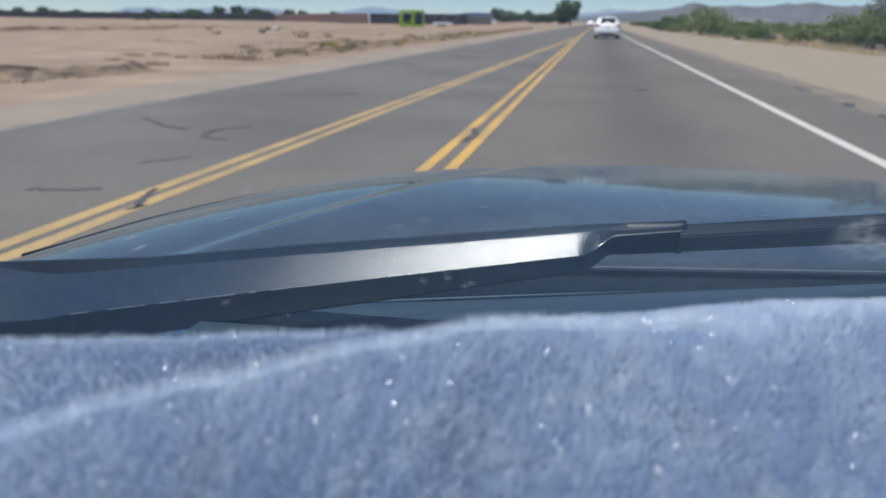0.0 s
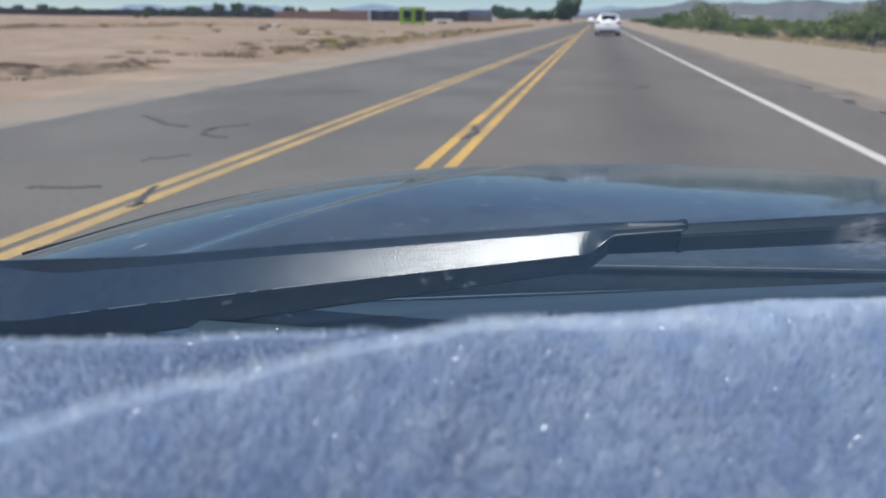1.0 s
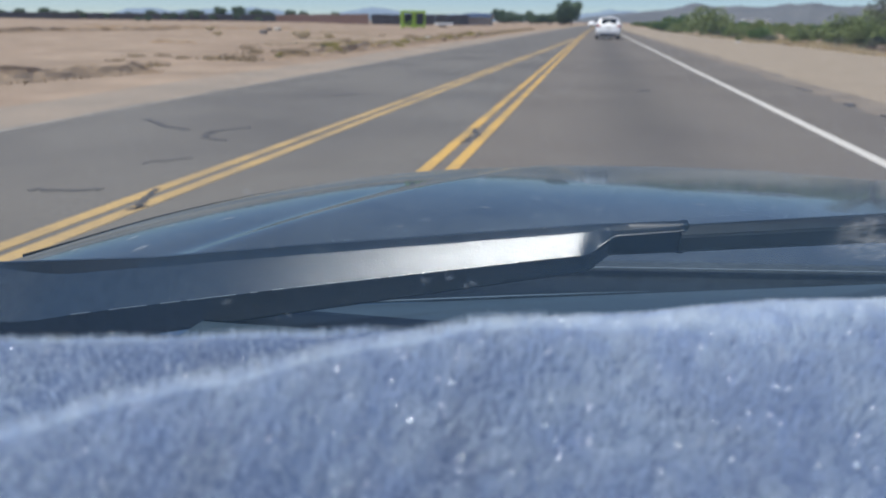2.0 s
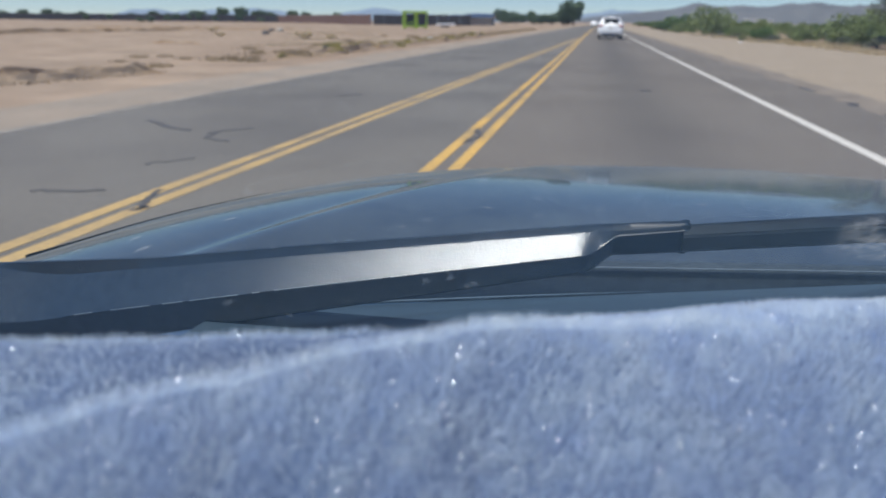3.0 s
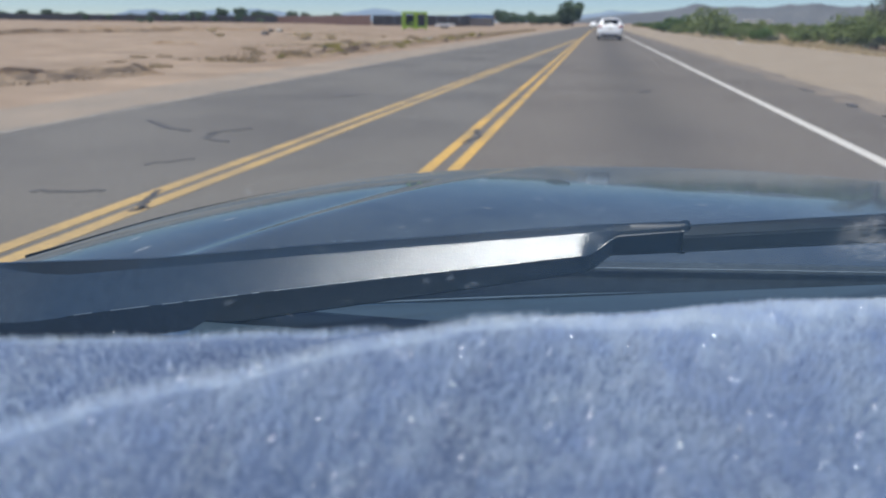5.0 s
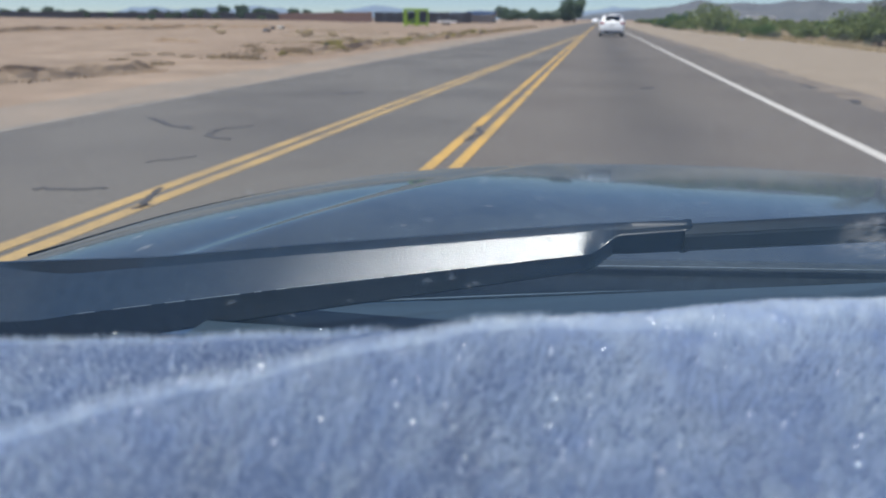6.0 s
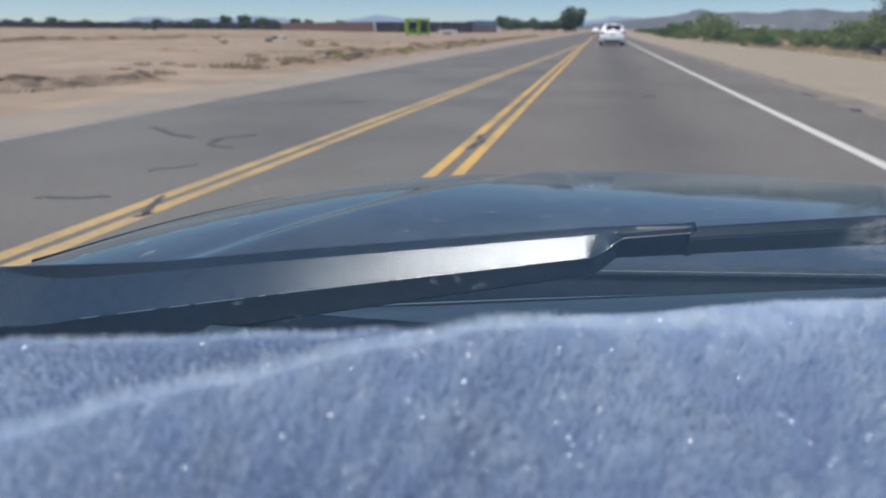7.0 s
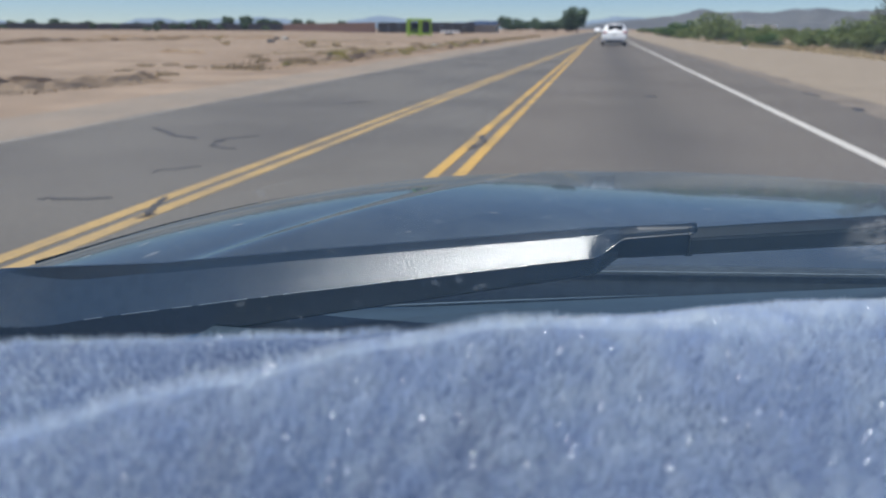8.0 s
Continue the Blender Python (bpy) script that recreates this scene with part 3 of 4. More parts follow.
place(dry_bush, [(-19.0, 43, 30, 1.1), (-17.6, 44.2, 70, 0.7), (-10.0, 30.5, 120, 0.6), (-27, 46, 50, 0.7), (-36, 60, 10, 0.9), (13.4, 52, 60, 0.8), (12.0, 47, 20, 0.6), (14.8, 58, 130, 0.9), (12.6, 50, 10, 0.9), (13.9, 47.5, 90, 0.8), (11.7, 60, 170, 0.9), (12.4, 72, 40, 1.0), (16.0, 48.5, 210, 0.9)])
near_tree = make_tree("grey-green palo verde tree beside the verge", 4.6, 2.4, 51, M_LEAF_SAGE, 3000, 0.1)
place(near_tree, [(16.6, 43.0, 0, 1.0)])
far_tree = make_tree("distant dark green tree beyond the field", 6.0, 3.4, 52, M_LEAF_FAR, 2400, 0.3, 0.12)
far_tree_b = make_bush("distant rounded green thicket beyond the field", 5.2, 4.2, 53, M_LEAF_FAR, 2200, 0.3)
tagged(far_tree, group="trees beyond the field"), tagged(far_tree_b, group="trees beyond the field")
place(far_tree, [(-9.2, 262, 0, 1.5), (-11.5, 268, 90, 1.1), (-13.5, 272, 50, 0.95), (-36, 262, 20, 0.95), (-250, 355, 0, 0.9), (-268, 360, 30, 0.75), (-232, 350, 9, 0.7),
                 (-200, 345, 60, 1.2), (-190, 345, 200, 1.25), (-178, 340, 60, 0.9), (-152, 330, 20, 0.95), (-312, 345, 11, 1.0), (-340, 342, 70, 0.8), (-130, 335, 40, 0.8), (-196, 296, 15, 0.55), (-188, 294, 95, 0.5), (-236, 300, 35, 0.5),
                 (-322, 338, 25, 0.9), (-300, 340, 65, 0.75), (-283, 338, 95, 0.8), (-214, 340, 5, 0.95), (-206, 334, 45, 0.9), (-172, 334, 15, 1.0), (-164, 330, 85, 0.85), (-144, 328, 65, 0.85), (-246, 296, 5, 0.5), (-182, 292, 55, 0.55), (-160, 290, 25, 0.6)])
hedge = [(-345 + 225 * u + rnd.uniform(-4, 4), 352 - 14 * u + rnd.uniform(-8, 8), rnd.uniform(0, 360), rnd.uniform(0.45, 0.95)) for u in (rnd.random() for _ in range(46))]
place(far_tree_b, hedge + [(-30, 258, 10, 1.05), (-24, 262, 100, 1.1), (-17, 262, 140, 0.95), (-20.5, 256, 200, 0.9), (-34, 260, 33, 0.8), (-330, 335, 14, 0.85), (-316, 312, 44, 0.5), (-204, 300, 14, 0.6), (-212, 298, 54, 0.55), (-176, 296, 94, 0.6), (-150, 290, 24, 0.5), (-260, 340, 64, 0.8), (-240, 338, 14, 0.75), (-168, 336, 54, 0.9), (-133, 182, 34, 0.32), (-129, 181, 84, 0.25), (-222, 345, 4, 0.9), (-185, 342, 77, 1.0), (-207, 350, 31, 0.85), (-13, 275, 10, 0.8)])
# the trees already passed
passed = make_tree("large dark green mesquite tree beside the verge", 6.2, 3.8, 54, M_LEAF_DARK, 4200, 0.17, 0.16)
tagged(passed, group="mesquite trees")
place(passed, [(10.5, -22, 0, 1.0), (14.5, -17, 60, 0.95), (12.5, -29, 130, 1.05), (17.5, -24, 200, 0.9), (12, -60, 20, 0.8), (17, -66, 80, 0.85), (-36, -24, 20, 0.75), (-42, -31, 50, 0.8), (-39, -40, 100, 0.7), (-47, -58, 10, 0.8)])
median_bush = make_bush("rounded grey-green bush on the gravel median", 1.15, 0.85, 45, M_LEAF_SAGE, 1500, 0.05)
tagged(median_bush, group="median bushes")
place(median_bush, [(-9.7, -121.5, 0, 1.0), (-10.1, -119.3, 40, 1.1), (-10.9, -116.6, 80, 1.0), (-11.1, -111, 120, 0.9), (-9.2, -110.8, 160, 0.95), (-9.4, -105.4, 200, 1.0), (-12.2, -101.2, 240, 0.8)])

# dry grass and weeds
left_spots, green_spots = [], []
for i in range(150):
    y = 31 + 90 * rnd.random() ** 1.3
    x = -9.2 - 0.012 * y + bend(y) - abs(rnd.gauss(0, 1.1)) * (1.0 if y < 45 else 0.6)
    (green_spots if (30 < y < 60) and rnd.random() < 0.35 else left_spots).append((x, y, rnd.uniform(0.4, 1.1)))
blades("dry_grass", left_spots, 0.3, 12000, 61, 0.3, M_DRY, "dry straw-coloured weeds along the dirt bank")
blades("green_weeds", green_spots, 0.34, 9000, 62, 0.28, M_DRY_GREEN, "yellow-green weeds along the dirt bank")
right_spots = [(rnd.gauss(13.6, 0.9), rnd.gauss(62, 3), 1.2) for _ in range(26)] + [(rnd.gauss(11.6, 0.5), rnd.gauss(52, 1.5), 1.0) for _ in range(14)] + [(rnd.gauss(12.9, 0.6), rnd.gauss(37, 1.5), 0.8) for _ in range(22)] + [(10.5 + 0.24 * (y - 40) * rnd.random() + (2.6 if y < 52 else 0), y, rnd.uniform(0.6, 1.4)) for y in (42 + 60 * rnd.random() ** 1.4 for _ in range(90))]
blades("dry_grass", right_spots, 0.34, 7000, 63, 0.5, M_PALE_GRASS, "dry straw-coloured grass in front of the scrub")
brush_spots = [(-11.9 + 1.45 * t + rnd.gauss(0, 0.25), 10.0 + 4.7 * t, rnd.uniform(0.5, 1.2)) for t in (rnd.random() for _ in range(60))]
brush_spots += [(-10.2 + 0.8 * t + rnd.gauss(0, 0.3), 19 + 33 * t, rnd.uniform(0.3, 0.9)) for t in (rnd.random() for _ in range(50))]
blades("dead_brush", brush_spots, 0.07, 2600, 65, 0.22, M_BRUSH, "dead brown brush caught along the dirt bank", 0.03)
field_spots = [(-14 - 90 * rnd.random(), 42 + 110 * rnd.random(), rnd.uniform(0.5, 1.5)) for _ in range(110)]
tuft_spots = [(-9.6 - 0.012 * y - abs(rnd.gauss(0, 2.4)), y, rnd.uniform(0.5, 1.3)) for y in (16 + 60 * rnd.random() for _ in range(70))]
blades("dry_grass", tuft_spots, 0.2, 9000, 67, 0.22, M_DRY, "small dry tufts on the bare dirt beside the road")
weed_spots = [(rnd.gauss(x, 1.5), rnd.gauss(y, 2.0), rnd.uniform(0.5, 1.1)) for x, y in ((-15.0, 36), (-17.5, 44), (-23, 58), (-13.5, 41)) for _ in range(8)]
blades("dry_grass", weed_spots, 0.13, 5000, 66, 0.7, M_PALE_GRASS, "yellow dry weeds in patches on the bare field")
blades("dry_grass", field_spots, 0.07, 16000, 64, 1.6, M_DRY, "sparse dry weeds over the bare field")


# ---- dirt bank beside the road ----
def clod_bank(name, x0, y0, x1, y1, width, height, seed, label):
    n, k = 70, 13
    verts, faces = [], []
    for i in range(n + 1):
        t = i / n
        cx, cy = x0 + (x1 - x0) * t, y0 + (y1 - y0) * t
        d = Vector((y1 - y0, -(x1 - x0))).normalized()
        for j in range(k + 1):
            u = j / k * 2 - 1
            h = height * max(0, 1 - u * u) * min(1, 6 * t, 6 * (1 - t)) * (0.55 + 0.9 * noise.noise((cx * 0.6, cy * 0.6 + j * 0.5, seed)) + 0.5 * noise.noise((cx * 2.1, cy * 2.1 + j, seed)))
            x, y = cx + d.x * u * width / 2, cy + d.y * u * width / 2
            verts.append((x, y, ground_height(x, y) - 0.03 + max(0, h)))
    for i in range(n):
        for j in range(k):
            a = i * (k + 1) + j
            faces.append((a, a + k + 1, a + k + 2, a + 1))
    me = bpy.data.meshes.new(name)
    me.from_pydata(verts, [], faces)
    return tagged(part_mesh(name, me, M_BANK), label, "dirt bank", kind="structure")


M_BANK = mat("crumbly_dirt", (0.29, 0.20, 0.12), (0.18, 0.12, 0.072), 0.95, scale=3, bump=0.8, bump_scale=7, stain=(0.26, 0.195, 0.135), stain_scale=0.6)
clod_bank("dirt_bank", -12.1, 9.8, -10.4, 14.9, 1.1, 0.36, 2, "crumbly brown windrow of dirt clods")
clod_bank("dirt_bank", -10.3, 19, -9.5, 66, 1.5, 0.34, 3, "low crumbly dirt bank along the shoulder")
clod_bank("dirt_bank", -46, 39, -44, 68, 1.8, 0.42, 6, "long low dirt ridge in the field")
clod_bank("dirt_bank", -62, 70, -36, 82, 2.4, 0.4, 7, "low pale dirt mound in the field")
clod_bank("dirt_bank", -22.3, 31.2, -19.2, 30.8, 0.9, 0.2, 9, "low brown dirt mound in the field")


def stone(x, y, size, seed, material, label, name="stone", category="stone"):
    bm = bmesh.new()
    bmesh.ops.create_icosphere(bm, subdivisions=2, radius=size)
    for v in bm.verts:
        v.co *= 1 + 0.35 * noise.noise(v.co * (1.6 / size) + Vector((seed, 0, 0)))
        v.co.z = max(v.co.z * 0.7, -size * 0.35)
    ob = part(name, bm, material)
    ob.matrix_basis = pose(x, y, ground_height(x, y) + size * 0.25, 0, 0, seed * 40)
    return tagged(ob, label, category)


stone(-26.5, 52, 0.32, 1, M_DARKWALL, "dark round lump of debris lying in the field", "debris", "debris")
stone(-32, 66, 0.4, 2, M_CONCRETE, "pale broken concrete lump lying in the field")
stone(-33.2, 66.5, 0.3, 3, M_DARKWALL, "dark broken lump of debris in the field", "debris", "debris")
stone(9.6, 50.5, 0.16, 4, M_WHITE, "small white scrap lying on the dirt", "litter", "litter")
stone(-11.2, 46, 0.25, 5, M_WHITE, "pale sack lying by the dirt bank", "sack", "litter")


# ---- far structures on the field ----
def panel_wall(name, label, x0, y0, x1, y1, height, panels, material, category="wall"):
    t = thing(name, label, category)
    d = Vector((x1 - x0, y1 - y0, 0))
    ang = math.atan2(d.y, d.x)
    w = d.length / panels
    rnd = random.Random(panels)
    me = None
    for i in range(panels):
        c = Vector((x0, y0, 0)) + d * ((i + 0.5) / panels)
        if me is None:
            bm = box(-w * 0.485, -0.08, -0.6, w * 0.485, 0.08, height)
            for k in range(4):
                add_box(bm, -w * 0.4 + k * w * 0.25, -0.14, 0, -w * 0.4 + k * w * 0.25 + w * 0.09, -0.07, height * 0.97)
            p = part("wall_panel", bm, material, t)
            me = p.data
        else:
            p = new("wall_panel", me)
            p.parent = t
        p.matrix_basis = Matrix.Translation(c) @ Matrix.Rotation(ang, 4, "Z") @ Matrix.Translation((0, 0, rnd.uniform(-0.08, 0.08)))
    return t


panel_wall("steel_wall", "long low dark brown steel wall across the field", -330, 322, -146, 300, 3.2, 46, M_DARKWALL)
panel_wall("steel_wall", "long low rust-red steel wall across the field", -146, 300, -72, 215, 3.0, 30, M_RUST)
panel_wall("steel_wall", "tall dark steel wall behind the field", -71, 214, -39, 214, 3.0, 9, M_DARKWALL)

shed = thing("farm_shed", "small pale grey shed with a pitched roof", "shed", pose(-38, 225, 0))
part("wall", box(-4.5, -3, -0.5, 4.5, 3, 2.4), M_CONCRETE, shed)
part("roof", loft([[(-4.9, -3.4, 2.4), (4.9, -3.4, 2.4), (4.9, 0, 3.5), (-4.9, 0, 3.5)][0:4], [(-4.9, -3.4, 2.3), (4.9, -3.4, 2.3), (4.9, 0, 3.4), (-4.9, 0, 3.4)]]), M_CHROME, shed, "dull metal roof")
part("roof", loft([[(-4.9, 3.4, 2.4), (4.9, 3.4, 2.4), (4.9, 0, 3.5), (-4.9, 0, 3.5)], [(-4.9, 3.4, 2.3), (4.9, 3.4, 2.3), (4.9, 0, 3.4), (-4.9, 0, 3.4)]]), M_CHROME, shed, "dull metal roof")

rig = thing("farm_machine", "lime green steel farm machine standing in the field", "machine", pose(-31.2, 117, ground_height(-31.2, 117), 0, 0, 18))
for x, half in ((-1.85, 0.28), (0.15, 0.32), (1.95, 0.14)):
    for y in (-1.0, 1.0):
        part("post", box(x - half, y - 0.16, 0, x + half, y + 0.16, 2.5, 0.03), M_LIME, rig)
part("top_frame", box(-2.15, -1.2, 2.45, 2.15, 1.2, 2.85, 0.05), M_LIME, rig)
part("base_frame", box(-2.1, -1.15, 0.2, 2.1, 1.15, 0.5, 0.05), M_LIME, rig)
part("brace", add_tube(bmesh.new(), (-1.8, -1.0, 0.5), (0.1, -1.0, 1.3), 0.09, 0.09, 8), M_LIME, rig)
part("engine", box(0.4, -1.05, 0.45, 2.05, 0.95, 2.4, 0.1), M_DARKWALL, rig, "dark engine housing")
part("hopper", box(-1.5, -0.2, 0.8, 0.0, 0.9, 2.3, 0.1), M_DARKWALL, rig, "dark hopper inside the frame")

for x, y in ((45.0, 225.6), (48.9, 224.8)):
    hut = thing("shed", "tiny white shed far off among the scrub", "shed", pose(x, y, ground_height(x, y), 0, 0, 20))
    part("wall", box(-1.6, -1.2, -0.3, 1.6, 1.2, 2.2, 0.03), M_CARWHITE, hut)
    part("roof", box(-1.8, -1.4, 2.2, 1.8, 1.4, 2.4, 0.05), M_CARWHITE, hut)

trailer = thing("flat_trailer", "low white flat trailer standing in the field", "trailer", pose(-31.4, 143, ground_height(-31.4, 143), 0, 0, 10))
part("deck", box(-2.0, -0.9, 0.5, 2.0, 0.9, 0.95, 0.05), M_CARWHITE, trailer)
for x in (-0.6, 0.3):
    part("wheel", add_tube(bmesh.new(), (x, -0.95, 0.3), (x, 0.95, 0.3), 0.3, 0.3, 16), M_BLACK, trailer, "black wheel pair")
part("drawbar", add_tube(bmesh.new(), (2.0, 0, 0.6), (3.0, 0, 0.35), 0.05, 0.05), M_DARKWALL, trailer)


# ---- cars on the road ----
def wheel(parent, x, y, r=0.33, w=0.21, label="black tyre"):
    bm = bmesh.new()
    prof = [(r * 0.6, -w / 2), (r * 0.92, -w / 2), (r, -w * 0.32), (r, w * 0.32), (r * 0.92, w / 2), (r * 0.6, w / 2)]
    rings = [[(px, math.cos(a) * pr, math.sin(a) * pr) for pr, px in prof] for a in (i * math.tau / 24 for i in range(24))]
    verts = [[bm.verts.new(p) for p in ring] for ring in rings]
    for i in range(24):
        for j in range(len(prof) - 1):
            bm.faces.new((verts[i][j], verts[(i + 1) % 24][j], verts[(i + 1) % 24][j + 1], verts[i][j + 1]))
    bmesh.ops.recalc_face_normals(bm, faces=bm.faces)
    tyre = part("tyre", bm, M_BLACK, parent, label)
    tyre.matrix_basis = pose(x, y, r)
    bm = add_tube(bmesh.new(), (-w * 0.4, 0, 0), (w * 0.4, 0, 0), r * 0.62, r * 0.62, 18)
    part("rim", bm, M_CHROME, tyre, "grey metal rim")


def section(y, half, z0, zs, zt, inset, cham=0.12):
    """One cross section of a car's body: half width, sill, shoulder and top heights."""
    return [(-half + 0.08, y, z0), (half - 0.08, y, z0), (half, y, z0 + 0.15), (half, y, zs), (half - inset, y, zt - cham * 0.6), (half - inset - cham, y, zt),
            (-half + inset + cham, y, zt), (-half + inset, y, zt - cham * 0.6), (-half, y, zs), (-half, y, z0 + 0.15)]


def make_hatchback(label, at, paint):
    """A compact crossover; its tail towards -y."""
    t = thing("car", label, "car", at)
    secs = [section(-0.02, 0.80, 0.42, 0.62, 0.80, 0.06), section(0.05, 0.88, 0.30, 0.85, 1.02, 0.05), section(0.22, 0.90, 0.28, 0.95, 1.12, 0.08), section(0.55, 0.91, 0.27, 0.98, 1.46, 0.2),
            section(0.95, 0.91, 0.26, 0.98, 1.54, 0.2), section(1.9, 0.91, 0.26, 0.97, 1.56, 0.2), section(2.5, 0.91, 0.26, 0.96, 1.48, 0.2), section(3.2, 0.91, 0.26, 0.95, 1.06, 0.12),
            section(3.9, 0.89, 0.28, 0.88, 0.96, 0.12), section(4.25, 0.80, 0.34, 0.7, 0.78, 0.12)]
    bm = loft(secs)
    bmesh.ops.subdivide_edges(bm, edges=bm.edges[:], cuts=1, smooth=0.35)
    body = part("body", bm, paint, t)
    body.data.shade_smooth()
    part("rear_window", loft([[(-0.56, 0.13, 1.10), (0.56, 0.13, 1.10), (0.48, 0.43, 1.42), (-0.48, 0.43, 1.42)], [(-0.56, 0.22, 1.10), (0.56, 0.22, 1.10), (0.48, 0.5, 1.42), (-0.48, 0.5, 1.42)]]), M_DARKGLASS, t, "dark tinted rear window")
    for s in (-1, 1):
        part("side_window", loft([[(s * 0.87, 0.75, 1.02), (s * 0.87, 2.75, 1.02), (s * 0.735, 2.3, 1.43), (s * 0.735, 0.9, 1.43)], [(s * 0.80, 0.75, 1.02), (s * 0.80, 2.75, 1.02), (s * 0.68, 2.3, 1.43), (s * 0.68, 0.9, 1.43)]]), M_DARKGLASS, t, "dark side window")
        part("tail_lamp", box(min(s * 0.60, s * 0.87), -0.015, 0.90, max(s * 0.60, s * 0.87), 0.12, 1.04, 0.02), M_TAIL, t, "red tail lamp")
        part("mirror", box(min(s * 0.90, s * 1.06), 2.55, 1.0, max(s * 0.90, s * 1.06), 2.7, 1.15, 0.04), paint, t)
        part("reflector", box(min(s * 0.62, s * 0.78), -0.05, 0.5, max(s * 0.62, s * 0.78), 0.02, 0.55, 0.01), M_TAIL, t)
        for y in (0.85, 3.45):
            wheel(t, s * 0.80, y)
    part("bumper_insert", box(-0.62, -0.07, 0.24, 0.62, 0.1, 0.40, 0.03), M_BLACK, t, "black lower bumper")
    part("bumper", box(-0.84, -0.09, 0.38, 0.84, 0.12, 0.72, 0.07), paint, t)
    part("spoiler", box(-0.58, 0.30, 1.47, 0.58, 0.62, 1.53, 0.02), paint, t)
    part("licence_plate", box(-0.17, -0.03, 0.74, 0.17, 0.06, 0.86, 0.008), M_PLATE, t, "small pale plate")
    part("badge", box(-0.06, -0.0, 0.93, 0.06, 0.07, 0.99, 0.01), M_CHROME, t)
    return t


make_hatchback("white compact crossover driving ahead in the lane", pose(0.93, 53.5, 0.004), M_CARWHITE)
oncoming = make_hatchback("small white car far off on the road", pose(-1.5, 236, 0.004, 0, 0, 180), M_CARWHITE)


# ---- roadside things already passed ----
def road_sign(x, y, label, turn):
    t = thing("road_sign", label, "sign", pose(x, y, ground_height(x, y), 0, 0, turn))
    part("post", box(-0.03, -0.03, -0.1, 0.03, 0.03, 3.0, 0.005), M_CHROME, t)
    bm = box(-0.38, -0.012, -0.38, 0.38, 0.0, 0.38, 0.0)
    bmesh.ops.bevel(bm, geom=[e for e in bm.edges if abs(e.verts[0].co.y - e.verts[1].co.y) > 0.005], offset=0.04, segments=3, affect="EDGES")
    plate = part("sign_plate", bm, M_SIGN, t, "yellow diamond plate")
    plate.matrix_basis = pose(0, -0.035, 2.6, 0, 45, 0)
    part("symbol", loft([[(-0.1, -0.06, 2.4), (-0.02, -0.06, 2.4), (0.02, -0.06, 2.65), (0.1, -0.06, 2.8), (0.02, -0.06, 2.8), (-0.06, -0.06, 2.65)], [(-0.1, -0.05, 2.4), (-0.02, -0.05, 2.4), (0.02, -0.05, 2.65), (0.1, -0.05, 2.8), (0.02, -0.05, 2.8), (-0.06, -0.05, 2.65)]]), M_BLACK, t, "black curve mark")
    return t


road_sign(5.6, -4.5, "yellow diamond warning sign on a steel post", 0)
road_sign(-16, -118, "yellow warning sign beside the side road", 0)
pole = thing("utility_pole", "dark steel pole standing on the gravel median", "pole", pose(-9.3, -99, 0))
part("shaft", add_tube(bmesh.new(), (0, 0, -0.2), (0, 0, 5.5), 0.11, 0.09, 12), M_POLE, pole)
part("box", box(-0.16, -0.2, 2.3, 0.16, 0.0, 2.75, 0.02), M_CONCRETE, pole, "pale grey junction box")
median = part("median_gravel", strip([(-9.2, -170), (-9.2, -108), (-8.2, -98), (-6.6, -93)], 5.6, -0.2, 0.10), M_SHOULDER)
tagged(median, "grey gravel bed of the road median", "median", kind="structure")
part("kerb", strip([(-6.0, -170), (-6.0, -110), (-5.95, -100), (-5.6, -92.5)], 0.3, -0.15, 0.15), M_CONCRETE, median, "pale concrete kerb")
part("gutter", strip([(-5.7, -170), (-5.7, -110), (-5.65, -100), (-5.3, -92.5)], 0.3, -0.15, 0.008), M_CONCRETE, median, "pale concrete gutter")
gate_wall = thing("entrance_wall", "stepped tan and brown masonry entrance wall", "wall", pose(-23.5, -128, 0))
for i, (x, h, m) in enumerate(((-3.5, 1.6, M_BANK), (-2.2, 1.2, M_CONCRETE), (0, 1.6, M_CONCRETE), (2.2, 1.5, M_BANK))):
    part("pier", box(x - 0.8, -0.4, -0.2, x + 0.8, 0.4, h, 0.03), m, gate_wall)


# ---- the car that carries the view ----
XC, HALF = 0.40, 1.06       # middle and half width of its front


def glass_base(x):
    """Where the raked, bowed windshield meets the cowl."""
    return max(0.12, 0.528 - 0.56 * (x - XC) ** 2)


def hood_rear(x):
    return 0.711 + 0.209 * (XC - abs(x - XC))


def cowl_lip(x):
    return 0.601 + 0.35 * (XC - abs(x - XC))


HOOD_HALF = 1.138


def hood_end(x):
    """The hood's outline: a nearly straight side, a rounded corner and a gently bowed front."""
    return float(np.interp(XC - abs(x - XC), (-0.75, -0.738, -0.709, -0.70, -0.671, -0.636, -0.593, -0.538, -0.385, -0.226, -0.075, 0.2, 0.4),
                           (0.62, 0.70, 0.765, 0.935, 1.095, 1.26, 1.395, 1.475, 1.545, 1.62, 1.67, 1.80, 1.84)))


def crease(y):
    return -0.424 + 0.343 * (y - 0.746)


